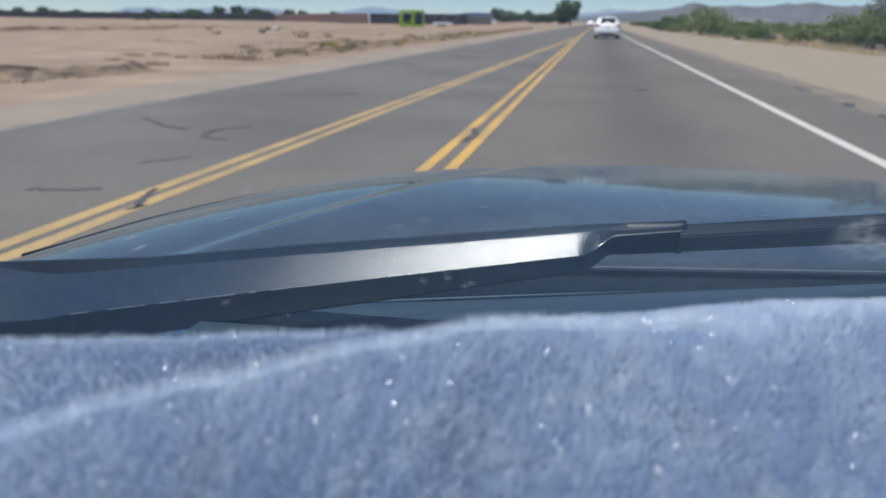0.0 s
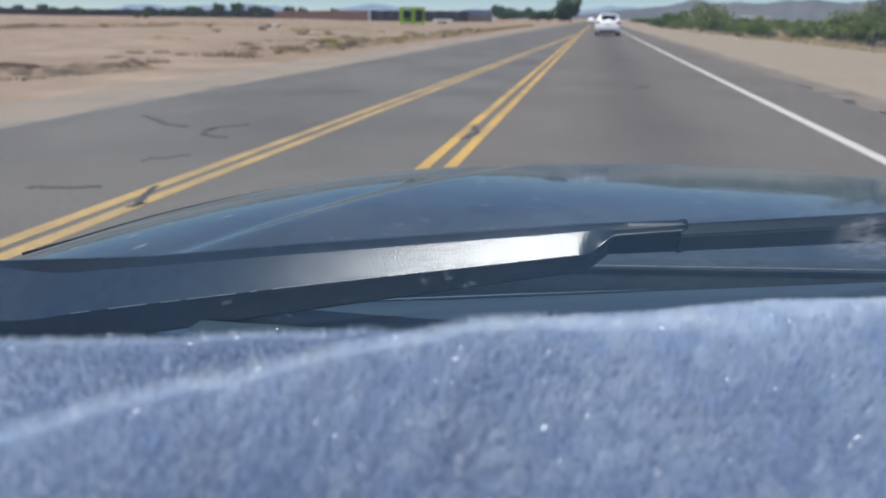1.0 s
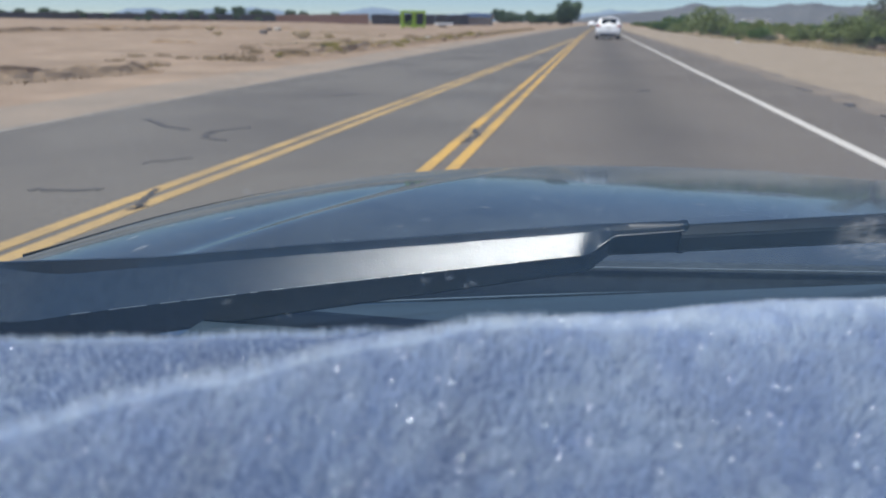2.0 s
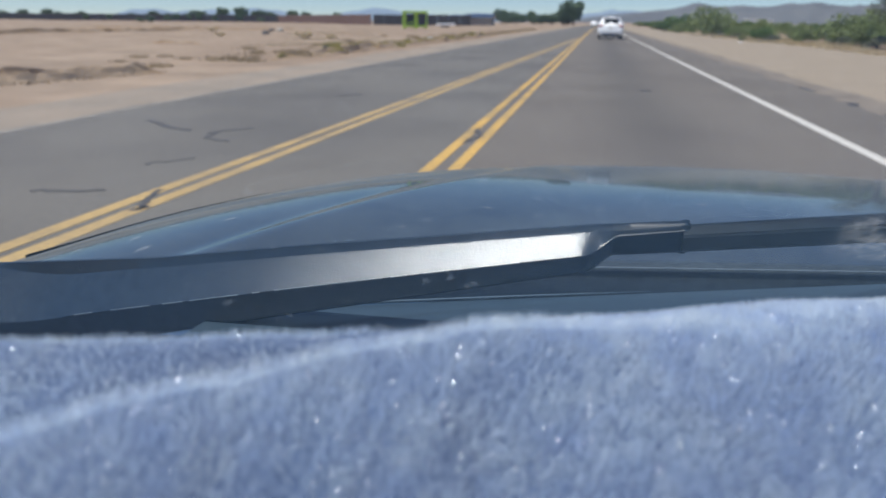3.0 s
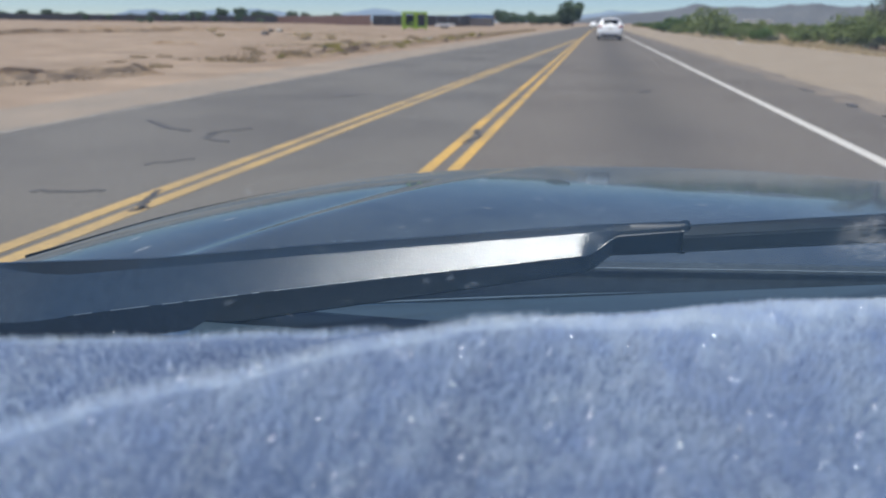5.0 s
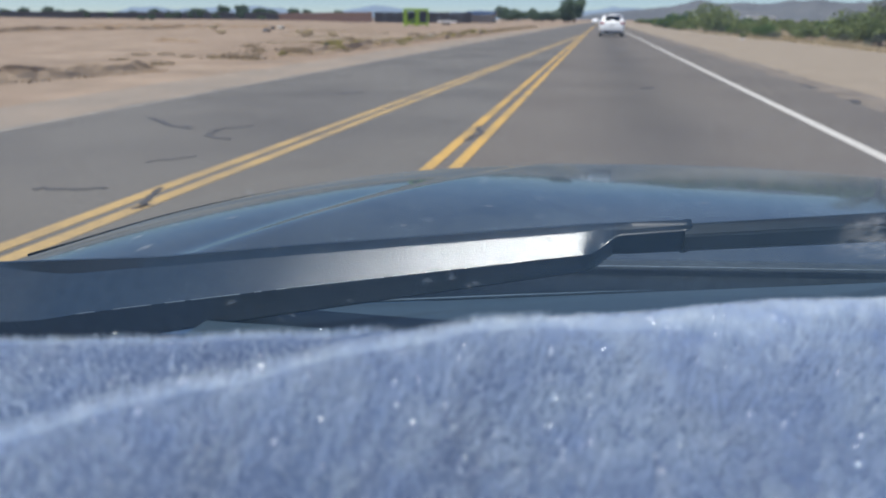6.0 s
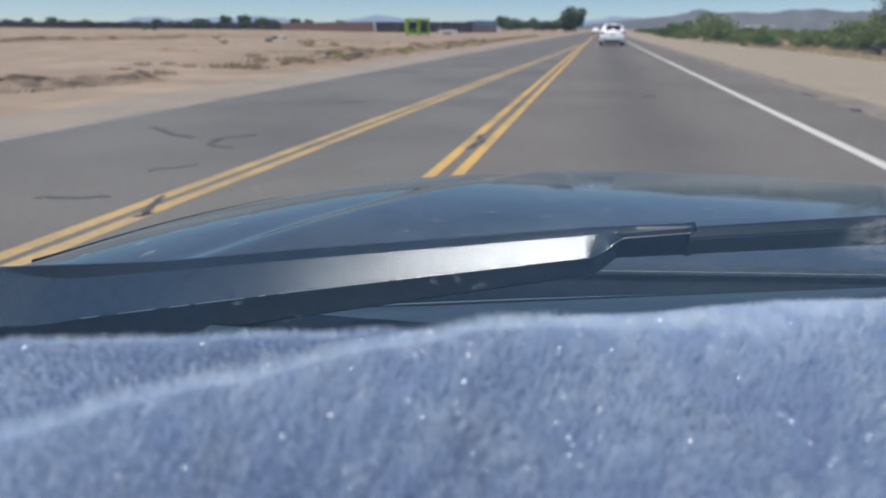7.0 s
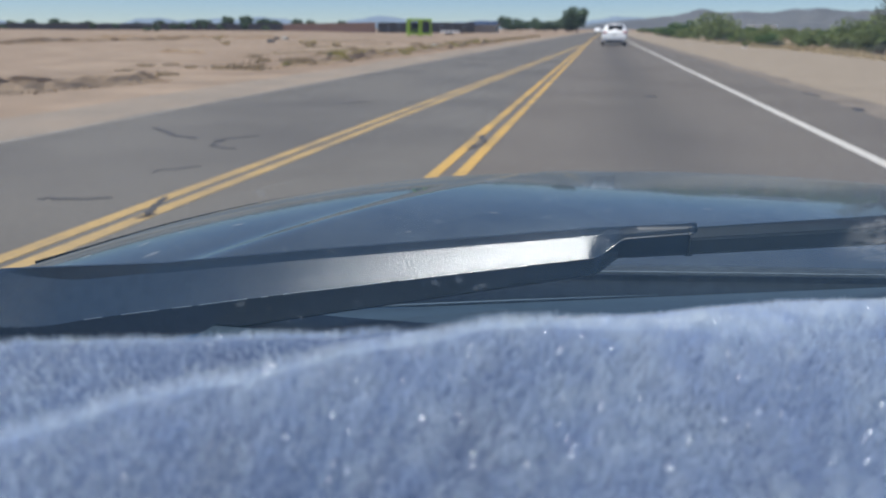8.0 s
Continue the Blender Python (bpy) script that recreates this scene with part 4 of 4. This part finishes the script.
def hood_z(x, y):
    """A long gently bowed top between two creases, with flanks that fall away outside them."""
    v = max(0.0, y - 0.6)
    z = 0.937 - (0.082 * v ** 2 if v < 0.72 else 0.0425 + 0.118 * (v - 0.72)) - 0.012 * abs((x - XC) / 1.06) ** 6
    for across in (x, 2 * XC - x):
        d = (crease(y) - across) / 1.057
        z -= 0.00018 * math.log1p(math.exp(min(60.0, d / 0.012))) + 0.25 * max(0.0, d) ** 2 + 0.004 - 0.006 / (1 + math.exp(max(-60.0, min(60.0, d / 0.007))))
    return z - 0.005 * max(0.0, 1 - (hood_end(x) - y) / 0.10) ** 2


car = thing("car", "dark blue car with a dusty glossy hood", "car", NOD)
cols, rows_n = 150, 44
rings = []
for i in range(cols + 1):
    x = XC + HOOD_HALF * (2 * i / cols - 1)
    ring = [(x, hood_rear(x) - 0.002, hood_z(x, hood_rear(x)) - 0.05), (x, hood_rear(x) - 0.003, hood_z(x, hood_rear(x)) - 0.006)]
    for j in range(rows_n + 1):
        y = hood_rear(x) + (hood_end(x) - hood_rear(x)) * j / rows_n
        ring.append((x, y, hood_z(x, y)))
    e, z = hood_end(x), ring[-1][2]
    ring += [(x, e + 0.02, z - 0.012), (x, e + 0.04, z - 0.035), (x, e + 0.055, z - 0.08), (x, e + 0.06, z - 0.30), (x, e + 0.02, 0.25)]
    rings.append(ring)
shell = loft(rings, closed=False)
hood = part("hood", shell, M_PAINT, car, "glossy dusty dark blue hood")
hood.data.shade_smooth()
def along(xs, y_of, dz, r, name, material, label):
    bm = bmesh.new()
    pts = [Vector((x, y_of(x), hood_z(x, y_of(x)) + dz)) for x in xs]
    for a, b in zip(pts, pts[1:]):
        add_tube(bm, a, b, r, r, 6)
    part(name, bm, material, car, label)


# added black strip stands in for dark ground mirrored in the rolled edge
along([XC - HOOD_HALF + 0.002 + 0.15 * i / 40 for i in range(41)], lambda x: hood_end(x) - 0.002, 0.0024, 0.0035, "dark_edge_line", M_DARK_EDGE, "black strip painting the dark reflection along the hood edge")
# sun highlight on the front edge, drawn as a pale tube
along([-0.60 + 0.17 * i / 30 for i in range(31)], lambda x: hood_end(x) - 0.004, 0.0008, 0.0018, "front_highlight", M_EDGE_HIGHLIGHT, "painted sun highlight along the front edge of the hood")
along([-0.33 + 0.75 * i / 40 for i in range(41)], lambda x: hood_rear(x) - 0.003, 0.0, 0.0011, "rear_edge", M_EDGE, "thin bright rear edge of the hood")
for s in (-1, 1):
    xo = XC + s * HOOD_HALF
    fender = [[(xo, 0.56, hood_z(xo, 0.56)), (xo, 0.83, hood_z(xo, 0.83)), (xo, 0.85, 0.25), (xo, 0.56, 0.25)], [(xo + s * 0.02, 0.56, hood_z(xo, 0.56) - 0.02), (xo + s * 0.02, 0.84, hood_z(xo, 0.83) - 0.02), (xo + s * 0.02, 0.86, 0.25), (xo + s * 0.02, 0.56, 0.25)]]
    part("fender", loft(fender), M_PAINT, car)
    part("door", box(min(xo, xo - s * 0.06), -2.4, 0.25, max(xo, xo - s * 0.06), 0.55, 0.93, 0.02), M_PAINT, car)
    part("pillar", loft([[(xo - s * 0.02, 0.50, 0.93), (xo - s * 0.09, 0.50, 0.93), (xo - s * 0.09, 0.42, 0.93), (xo - s * 0.02, 0.42, 0.93)], [(xo - s * 0.16, 0.0, 1.47), (xo - s * 0.23, 0.0, 1.47), (xo - s * 0.23, -0.08, 1.47), (xo - s * 0.16, -0.08, 1.47)]]), M_PAINT, car)
    part("rear_pillar", box(min(xo - s * 0.1, xo - s * 0.2), -2.4, 0.93, max(xo - s * 0.1, xo - s * 0.2), -1.9, 1.46, 0.02), M_PAINT, car)
    for y in (1.0, -1.75):
        wheel(car, xo - s * 0.12, y)
part("roof", box(XC - 0.86, -2.4, 1.46, XC + 0.86, -0.012, 1.50, 0.015), M_PAINT, car)
part("headliner", box(XC - 0.80, -2.38, 1.44, XC + 0.80, -0.03, 1.455), M_HEADLINER, car, "pale fabric headliner")
part("tailgate", box(XC - 0.9, -2.46, 0.25, XC + 0.9, -2.4, 1.46, 0.02), M_PAINT, car)
part("floor_pan", box(XC - 0.98, -2.4, 0.25, XC + 0.98, 0.55, 0.30), M_BLACK, car)


def glass_z(x, y):
    return 1.0 + glass_base(x) - y


def dash_end(x):
    return glass_base(x) - 0.032


pane = bmesh.new()
for thick, index in ((0.0, 1), (0.006, 0)):
    sheet = []
    for i in range(81):
        x0, x1 = XC + 1.0 * (i / 40 - 1), XC + 0.80 * (i / 40 - 1)
        b = glass_base(x0)
        lo, hi = Vector((x0, b + 0.02, 0.98)), Vector((x1, min(-0.01, b - 0.13), 1.475))
        sheet.append([pane.verts.new(lo.lerp(hi, k / 12) - Vector((0, thick * 0.7, thick * 0.7))) for k in range(13)])
    for a, c in zip(sheet, sheet[1:]):
        for k in range(12):
            order = (a[k], c[k], c[k + 1], a[k + 1])
            fc = pane.faces.new(order[::-1] if index else order)
            fc.material_index, fc.smooth = index, True
windshield = part("windshield", pane, M_WINDSHIELD, car, "clear raked windshield")
windshield.data.materials.append(M_GLASS_OUT)
windshield.visible_shadow = False
verts = []
for i in range(61):
    x = XC + HALF * (i / 30 - 1)
    y0, y1 = glass_base(x) - 0.02, hood_rear(x) + 0.01
    for j in range(13):
        verts.append((x, y0 + (y1 - y0) * j / 12, 0.898 + 0.087 * (1 - j / 12) ** 1.2 - 0.02 * abs((x - XC) / HALF) ** 2))
me = bpy.data.meshes.new("cowl")
me.from_pydata(verts, [], [(i * 13 + j, (i + 1) * 13 + j, (i + 1) * 13 + j + 1, i * 13 + j + 1) for i in range(60) for j in range(12)])
part_mesh("cowl", me, M_COWL, car, "dark plastic cowl panel", True)
screen, lip_line = [], bmesh.new()
for i in range(61):
    x = -0.31 + 1.21 * i / 60
    y = cowl_lip(x)
    screen.append([(x, glass_base(x) - 0.01, 0.972), (x, y - 0.004, 0.951), (x, y, 0.949), (x, y + 0.003, 0.945), (x, y + 0.004, 0.90)])
lip_part = part("cowl_screen", loft(screen, closed=False), M_SCREEN, car, "faded grey plastic screen below the windshield")
lip_part.data.shade_smooth()
lip = [Vector(r[2]) + Vector((0, -0.001, 0.003)) for r in screen]
lip = [p for p in lip if p.x < 0.08]
for i, (a, b) in enumerate(zip(lip, lip[1:])):
    r = 0.0016 * min(1.0, (len(lip) - i) / 8)
    add_tube(lip_line, a, b, r, r, 6)
part("lip", lip_line, M_LIP, lip_part, "thin pale edge")
part("pivot", add_tube(bmesh.new(), (-0.69, 0.48, 0.80), (-0.69, 0.48, 0.945), 0.024, 0.02, 16), M_BLACK, car, "wiper pivot")


def dash_z(x, y):
    return 1.035 - 0.10 * max(0.0, 0.05 - y)


verts = []
for i in range(61):
    x = XC - 0.95 + 1.9 * i / 60
    for j in range(21):
        y = -0.12 + (dash_end(x) + 0.12) * j / 20
        verts.append((x, y, dash_z(x, y) - 0.012 * max(0, j - 18)))
me = bpy.data.meshes.new("dashboard")
me.from_pydata(verts, [], [(i * 21 + j, (i + 1) * 21 + j, (i + 1) * 21 + j + 1, i * 21 + j + 1) for i in range(60) for j in range(20)])
part_mesh("dashboard", me, M_DASH, car, "grey grained dashboard top", True)

# wiper: a pressed arm with a sloping face and a deep flange, its sleeve, and the narrow blade
def smooth_step(v, a, b):
    k = max(0.0, min(1.0, (v - a) / (b - a)))
    return k * k * (3 - 2 * k)


def arm_ring(x):
    y = 0.4733 - 0.0453 * x
    top = float(np.interp(x, (-0.60, -0.563, -0.484, -0.372, -0.237, 0.004, 0.073), (0.963, 0.970, 0.9806, 0.9955, 1.0198, 1.0597, 1.0689)))
    face = float(np.interp(x, (-0.60, -0.384, -0.237, 0.0048, 0.0745), (0.944, 0.9843, 1.0117, 1.0549, 1.0672)))
    face = min(top, face + (top - face) * smooth_step(-x, 0.46, 0.60))
    k = smooth_step(x, 0.004, 0.030)
    f = (0.0185 - 0.0545 * x + 0.012 * smooth_step(-x, 0.42, 0.62)) * (1 - k) + 0.0030 * k
    tilt = 0.663 + 0.75 * smooth_step(x, 0.002, 0.030)      # the face turns over towards the sleeve
    ey, ez = y - 0.001 - math.cos(tilt) * f, face - 0.0006 - math.sin(tilt) * f
    low = (ez - 0.017 + 0.04 * x) * (1 - smooth_step(x, 0.016, 0.034)) + (1.0385 + 0.155 * (x - 0.032)) * smooth_step(x, 0.016, 0.034)
    return [Vector((x, *p)) for p in ((y + 0.013, top - 0.02), (y + 0.008, top - 0.003), (y + 0.0055, top - 0.0006), (y + 0.0035, top), (y + 0.0018, top - 0.0007), (y, face + 0.0006), (y - 0.001, face - 0.0006),
                                      (ey, ez), (ey - 0.0008, ez - 0.0006), (ey - 0.0008, ez - 0.0018), (ey + 0.004, low + 0.002), (ey + 0.006, low), (y + 0.004, low + 0.002))]


wiper = part("wiper_arm", loft([arm_ring(-0.60 + 0.624 * i / 190) for i in range(191)]), M_ARM, car, "black textured wiper arm")
# broken pale line: wear on the fold plus its edge highlight in colour
worn = bmesh.new()
for i in range(60):
    if noise.noise((i * 0.37, 4.0, 0.0)) > -0.12:
        a, b = (arm_ring(-0.44 + 0.40 * k / 60)[8] for k in (i, i + 1))
        add_tube(worn, a, b, 0.0004, 0.0004, 5)
part("worn_highlight", worn, M_EDGE, wiper, "worn paint with a painted edge highlight along the fold")
sleeve = part("sleeve", loft([arm_ring(0.024 + 0.0485 * i / 30) for i in range(31)]), M_SATIN, wiper, "smooth black sleeve over the blade joint")
for ob in (wiper, sleeve):
    ob.data.shade_smooth()
    ob.data.set_sharp_from_angle(angle=radians(28))
rings = []
for x, grow in ((0.0705, 0.98), (0.0708, 1.05), (0.0725, 1.075), (0.0745, 1.075), (0.0758, 1.04), (0.0764, 0.94), (0.0764, 0.5)):
    ring = arm_ring(min(x, 0.0725))
    middle = sum(ring, Vector()) / len(ring)
    rings.append([middle + (p - middle) * grow + Vector((max(0.0, x - 0.0725), 0, 0)) for p in ring])
clip = part("clip", loft(rings), M_SATIN, wiper, "black plastic sleeve end")


def blade_ring(x, profile):
    y, z = 0.470 - 0.05 * (x - 0.0745), 1.0663 + 0.156 * (x - 0.0745) - 0.05 * max(0.0, x - 0.2) ** 2
    return [Vector((x, y + dy, z + dz)) for dy, dz in profile]


xs = [0.072 + 0.55 * i / 24 for i in range(25)]
part("blade", loft([blade_ring(x, ((0.006, -0.019), (0.006, -0.0055), (-0.0045, -0.0062), (-0.0052, -0.0075), (-0.0048, -0.0172), (-0.003, -0.0185))) for x in xs]), M_BLADE, wiper, "narrow black wiper blade")
part("spine", loft([blade_ring(x, ((0.006, -0.005), (0.005, -0.0008), (0.0028, 0.0), (0.0008, -0.0007), (-0.0005, -0.002), (-0.0047, -0.0056), (-0.0046, -0.0061))) for x in xs]), M_SPINE, wiper, "satin black spine of the blade")


def on_glass(x, y, sx, sy, material, label, turn=0.0):
    bm = bmesh.new()
    bmesh.ops.create_circle(bm, cap_ends=True, segments=20, radius=1.0)
    p = part("smear", bm, material, windshield, label)
    p.matrix_basis = Matrix.Translation((x, y, glass_z(x, y) - 0.012)) @ Matrix.Rotation(math.atan(-1.0), 4, "X") @ Matrix.Rotation(turn, 4, "Z") @ Matrix.Diagonal((sx, sy, 1, 1))
    p.visible_shadow = False


on_glass(0.151, 0.383, 0.010, 0.017, M_SMEAR, "dried whitish smear on the glass", 0.5)
on_glass(0.168, 0.404, 0.024, 0.030, M_SMEAR, "dried whitish smear on the glass", 1.1)
on_glass(-0.077, 0.319, 0.0034, 0.0044, M_SPOT, "dusty spot on the glass")
on_glass(-0.065, 0.325, 0.0026, 0.0050, M_SPOT, "dusty spot on the glass", 0.3)
on_glass(-0.054, 0.338, 0.0032, 0.0042, M_SPOT, "dusty spot on the glass")
on_glass(-0.164, 0.268, 0.0022, 0.0075, M_SPOT, "dusty streak on the glass", 0.8)


def on_hood(x, y, sx, sy, turn):
    h = 0.004
    n = Vector((hood_z(x - h, y) - hood_z(x + h, y), hood_z(x, y - h) - hood_z(x, y + h), 2 * h)).normalized()
    bm = bmesh.new()
    bmesh.ops.create_circle(bm, cap_ends=True, segments=16, radius=1.0)
    p = part("dust_mark", bm, M_DUST_MARK, hood, "pale dried dust mark")
    p.matrix_basis = Matrix.Translation(Vector((x, y, hood_z(x, y))) + n * 0.0015) @ n.to_track_quat("Z", "Y").to_matrix().to_4x4() @ Matrix.Rotation(turn, 4, "Z") @ Matrix.Diagonal((sx, sy, 1, 1))


for x, y, sx, sy, turn in ((-0.499, 0.831, 0.016, 0.007, 0.3), (-0.581, 0.729, 0.017, 0.006, 0.5), (-0.53, 0.676, 0.020, 0.008, 0.4), (-0.568, 0.796, 0.010, 0.005, 0.2), (-0.631, 0.681, 0.014, 0.005, 0.6),
                           (-0.017, 0.846, 0.012, 0.005, 0.1), (-0.14, 0.955, 0.010, 0.006, 0.0), (-0.233, 0.811, 0.007, 0.005, 0.9), (0.188, 1.089, 0.014, 0.007, 0.2), (-0.459, 1.033, 0.012, 0.01, 0.3)):
    on_hood(x, y, sx, sy, turn)
specks = random.Random(31)
for i in range(26):
    x = specks.uniform(-0.20, 0.20)
    y = glass_base(x) - specks.uniform(0.05, 0.16)
    s = specks.uniform(0.0008, 0.0024)
    on_glass(x, y, s, s * specks.uniform(0.8, 2.5), M_SPOT, "dusty speck on the glass", specks.uniform(0, 3))

# ---- the plush mat on the dashboard ----
def lift(x):
    """How much the far side of the mat climbs, only left of the fold's end."""
    return max(0.0, min(1.0, (0.03 - x) / 0.10))


def mat_far(x):
    """How far the mat reaches towards the glass."""
    return 0.343 + 0.345 * x - 0.062 * lift(x) if x < 0.086 else 0.3727 + 0.3 * (x - 0.086)


def crest(x):
    """The line of the fold."""
    if x < -0.075:
        return 0.199 + 0.78 * (x + 0.075)
    return 0.199 + 0.66 * (x + 0.075) if x < -0.016 else 0.238 + 0.355 * (x + 0.016)


def mat_z(x, y):
    d = y - crest(x)
    amp = float(np.interp(x, (-0.17, -0.07, -0.04, 0.0, 0.05, 0.12), (0.0352, 0.0395, 0.0392, 0.0335, 0.0285, 0.030)))
    back = float(np.interp(x, (-0.12, -0.05, -0.02, 0.07), (0.026, 0.030, 0.033, 0.060)))
    fold = amp * (math.exp(-(d / 0.080) ** 2) if d < 0 else math.exp(-(d / back) ** 2))
    edge = min(1.0, max(0.0, (mat_far(x) - y) / 0.02))
    up = max(0.0, min(1.0, (y - crest(x) - 0.03) / max(0.02, mat_far(x) - 0.015 - crest(x) - 0.03)))
    return dash_z(x, y) + float(np.interp(x, (-0.16, -0.11, -0.065, -0.025, 0.005), (0.030, 0.0278, 0.0262, 0.0235, 0.030))) * lift(x) * up + 0.007 + 0.007 * edge ** 0.5 + fold + 0.0025 * noise.noise((x * 22, y * 22, 5)) + 0.001 * noise.noise((x * 70, y * 70, 2))


plush = thing("dash_mat", "blue-grey plush fabric mat lying folded on the dashboard", "mat", NOD)
nx, ny = 150, 90
verts, faces = [], []
for i in range(nx + 1):
    x = -0.50 + 1.0 * i / nx
    for j in range(ny + 1):
        y = -0.10 + (mat_far(x) + 0.10) * j / ny
        verts.append((x, y, mat_z(x, y)))
    verts.append((x, mat_far(x) + 0.003, dash_z(x, mat_far(x)) + 0.001))
k = ny + 2
faces = [(i * k + j, (i + 1) * k + j, (i + 1) * k + j + 1, i * k + j + 1) for i in range(nx) for j in range(k - 1)]
me = bpy.data.meshes.new("cloth")
me.from_pydata(verts, [], faces)
part_mesh("cloth", me, M_MAT, plush, "", True)

# the pile: fibres that lean together in soft waves
rng = np.random.default_rng(3)
roots = []
for x, y in zip(rng.uniform(-0.40, 0.32, 460000), rng.uniform(0.07, 0.44, 460000)):
    if y < mat_far(x) - 0.006:
        z = mat_z(x, y)
        roots.append((x, y, z, (z - mat_z(x + 0.002, y)) / 0.002, (z - mat_z(x, y + 0.002)) / 0.002,
                      noise.noise((x * 140 - y * 30, y * 38, 1)), noise.noise((x * 140 - y * 30, y * 38, 8))))
roots = np.array(roots)
N = len(roots)
up = np.stack([np.clip(roots[:, 3], -0.9, 0.9) + 0.06 + 0.55 * roots[:, 5], np.clip(roots[:, 4], -0.9, 0.9) + 0.55 * roots[:, 6], np.full(N, 1.0)], 1) + rng.normal(size=(N, 3)) * 0.33
up /= np.linalg.norm(up, axis=1)[:, None]
rim = np.array([mat_far(x) - y for x, y in roots[:, :2]])
length = (0.0060 * (0.6 + 0.7 * rng.random(N)) * np.clip(0.4 + rim / 0.05, 0.0, 1.0))[:, None]
turn = rng.normal(size=N) * 0.6
side = np.stack([np.cos(turn), np.sin(turn), np.zeros(N)], 1) * (0.000062 * (0.7 + 0.6 * rng.random(N)))[:, None]
base = roots[:, :3] - np.array([0, 0, 0.0004])
tip = base + up * length
v = np.stack([base - side, base + side, tip + side * 0.6, tip - side * 0.6], axis=1).reshape(-1, 3)
f = np.arange(N * 4).reshape(-1, 4).tolist()
me = bpy.data.meshes.new("plush_nap")
me.from_pydata(v.tolist(), [], f)
pile = part_mesh("plush_nap", me, M_PILE, plush, "soft upright plush fibres")
tagged(pile, kind="stuff")

# added metal flecks that mirror the sun, standing in for fibre glints
rnd = random.Random(12)
verts, faces = [], []
while len(faces) < 10500:
    x, y = rnd.uniform(-0.36, 0.28), rnd.uniform(0.09, 0.40)
    if y < mat_far(x) - 0.012:
        turn = Vector((rnd.gauss(-0.12, 0.42), rnd.gauss(-0.5, 0.3), 1)).to_track_quat("Z", "Y").to_matrix()
        c, r = Vector((x, y, mat_z(x, y) + 0.0045)), rnd.uniform(0.00008, 0.00014)
        faces.append(tuple(range(len(verts), len(verts) + 6)))
        verts += [c + turn @ Vector((r * math.cos(q * math.tau / 6), r * math.sin(q * math.tau / 6), 0)) for q in range(6)]
me = bpy.data.meshes.new("glint_fleck")
me.from_pydata(verts, [], faces)
glint_fleck = part_mesh("glint_fleck", me, M_GLINT, plush, "tiny mirror flecks added for glints")
tagged(glint_fleck, kind="stuff")
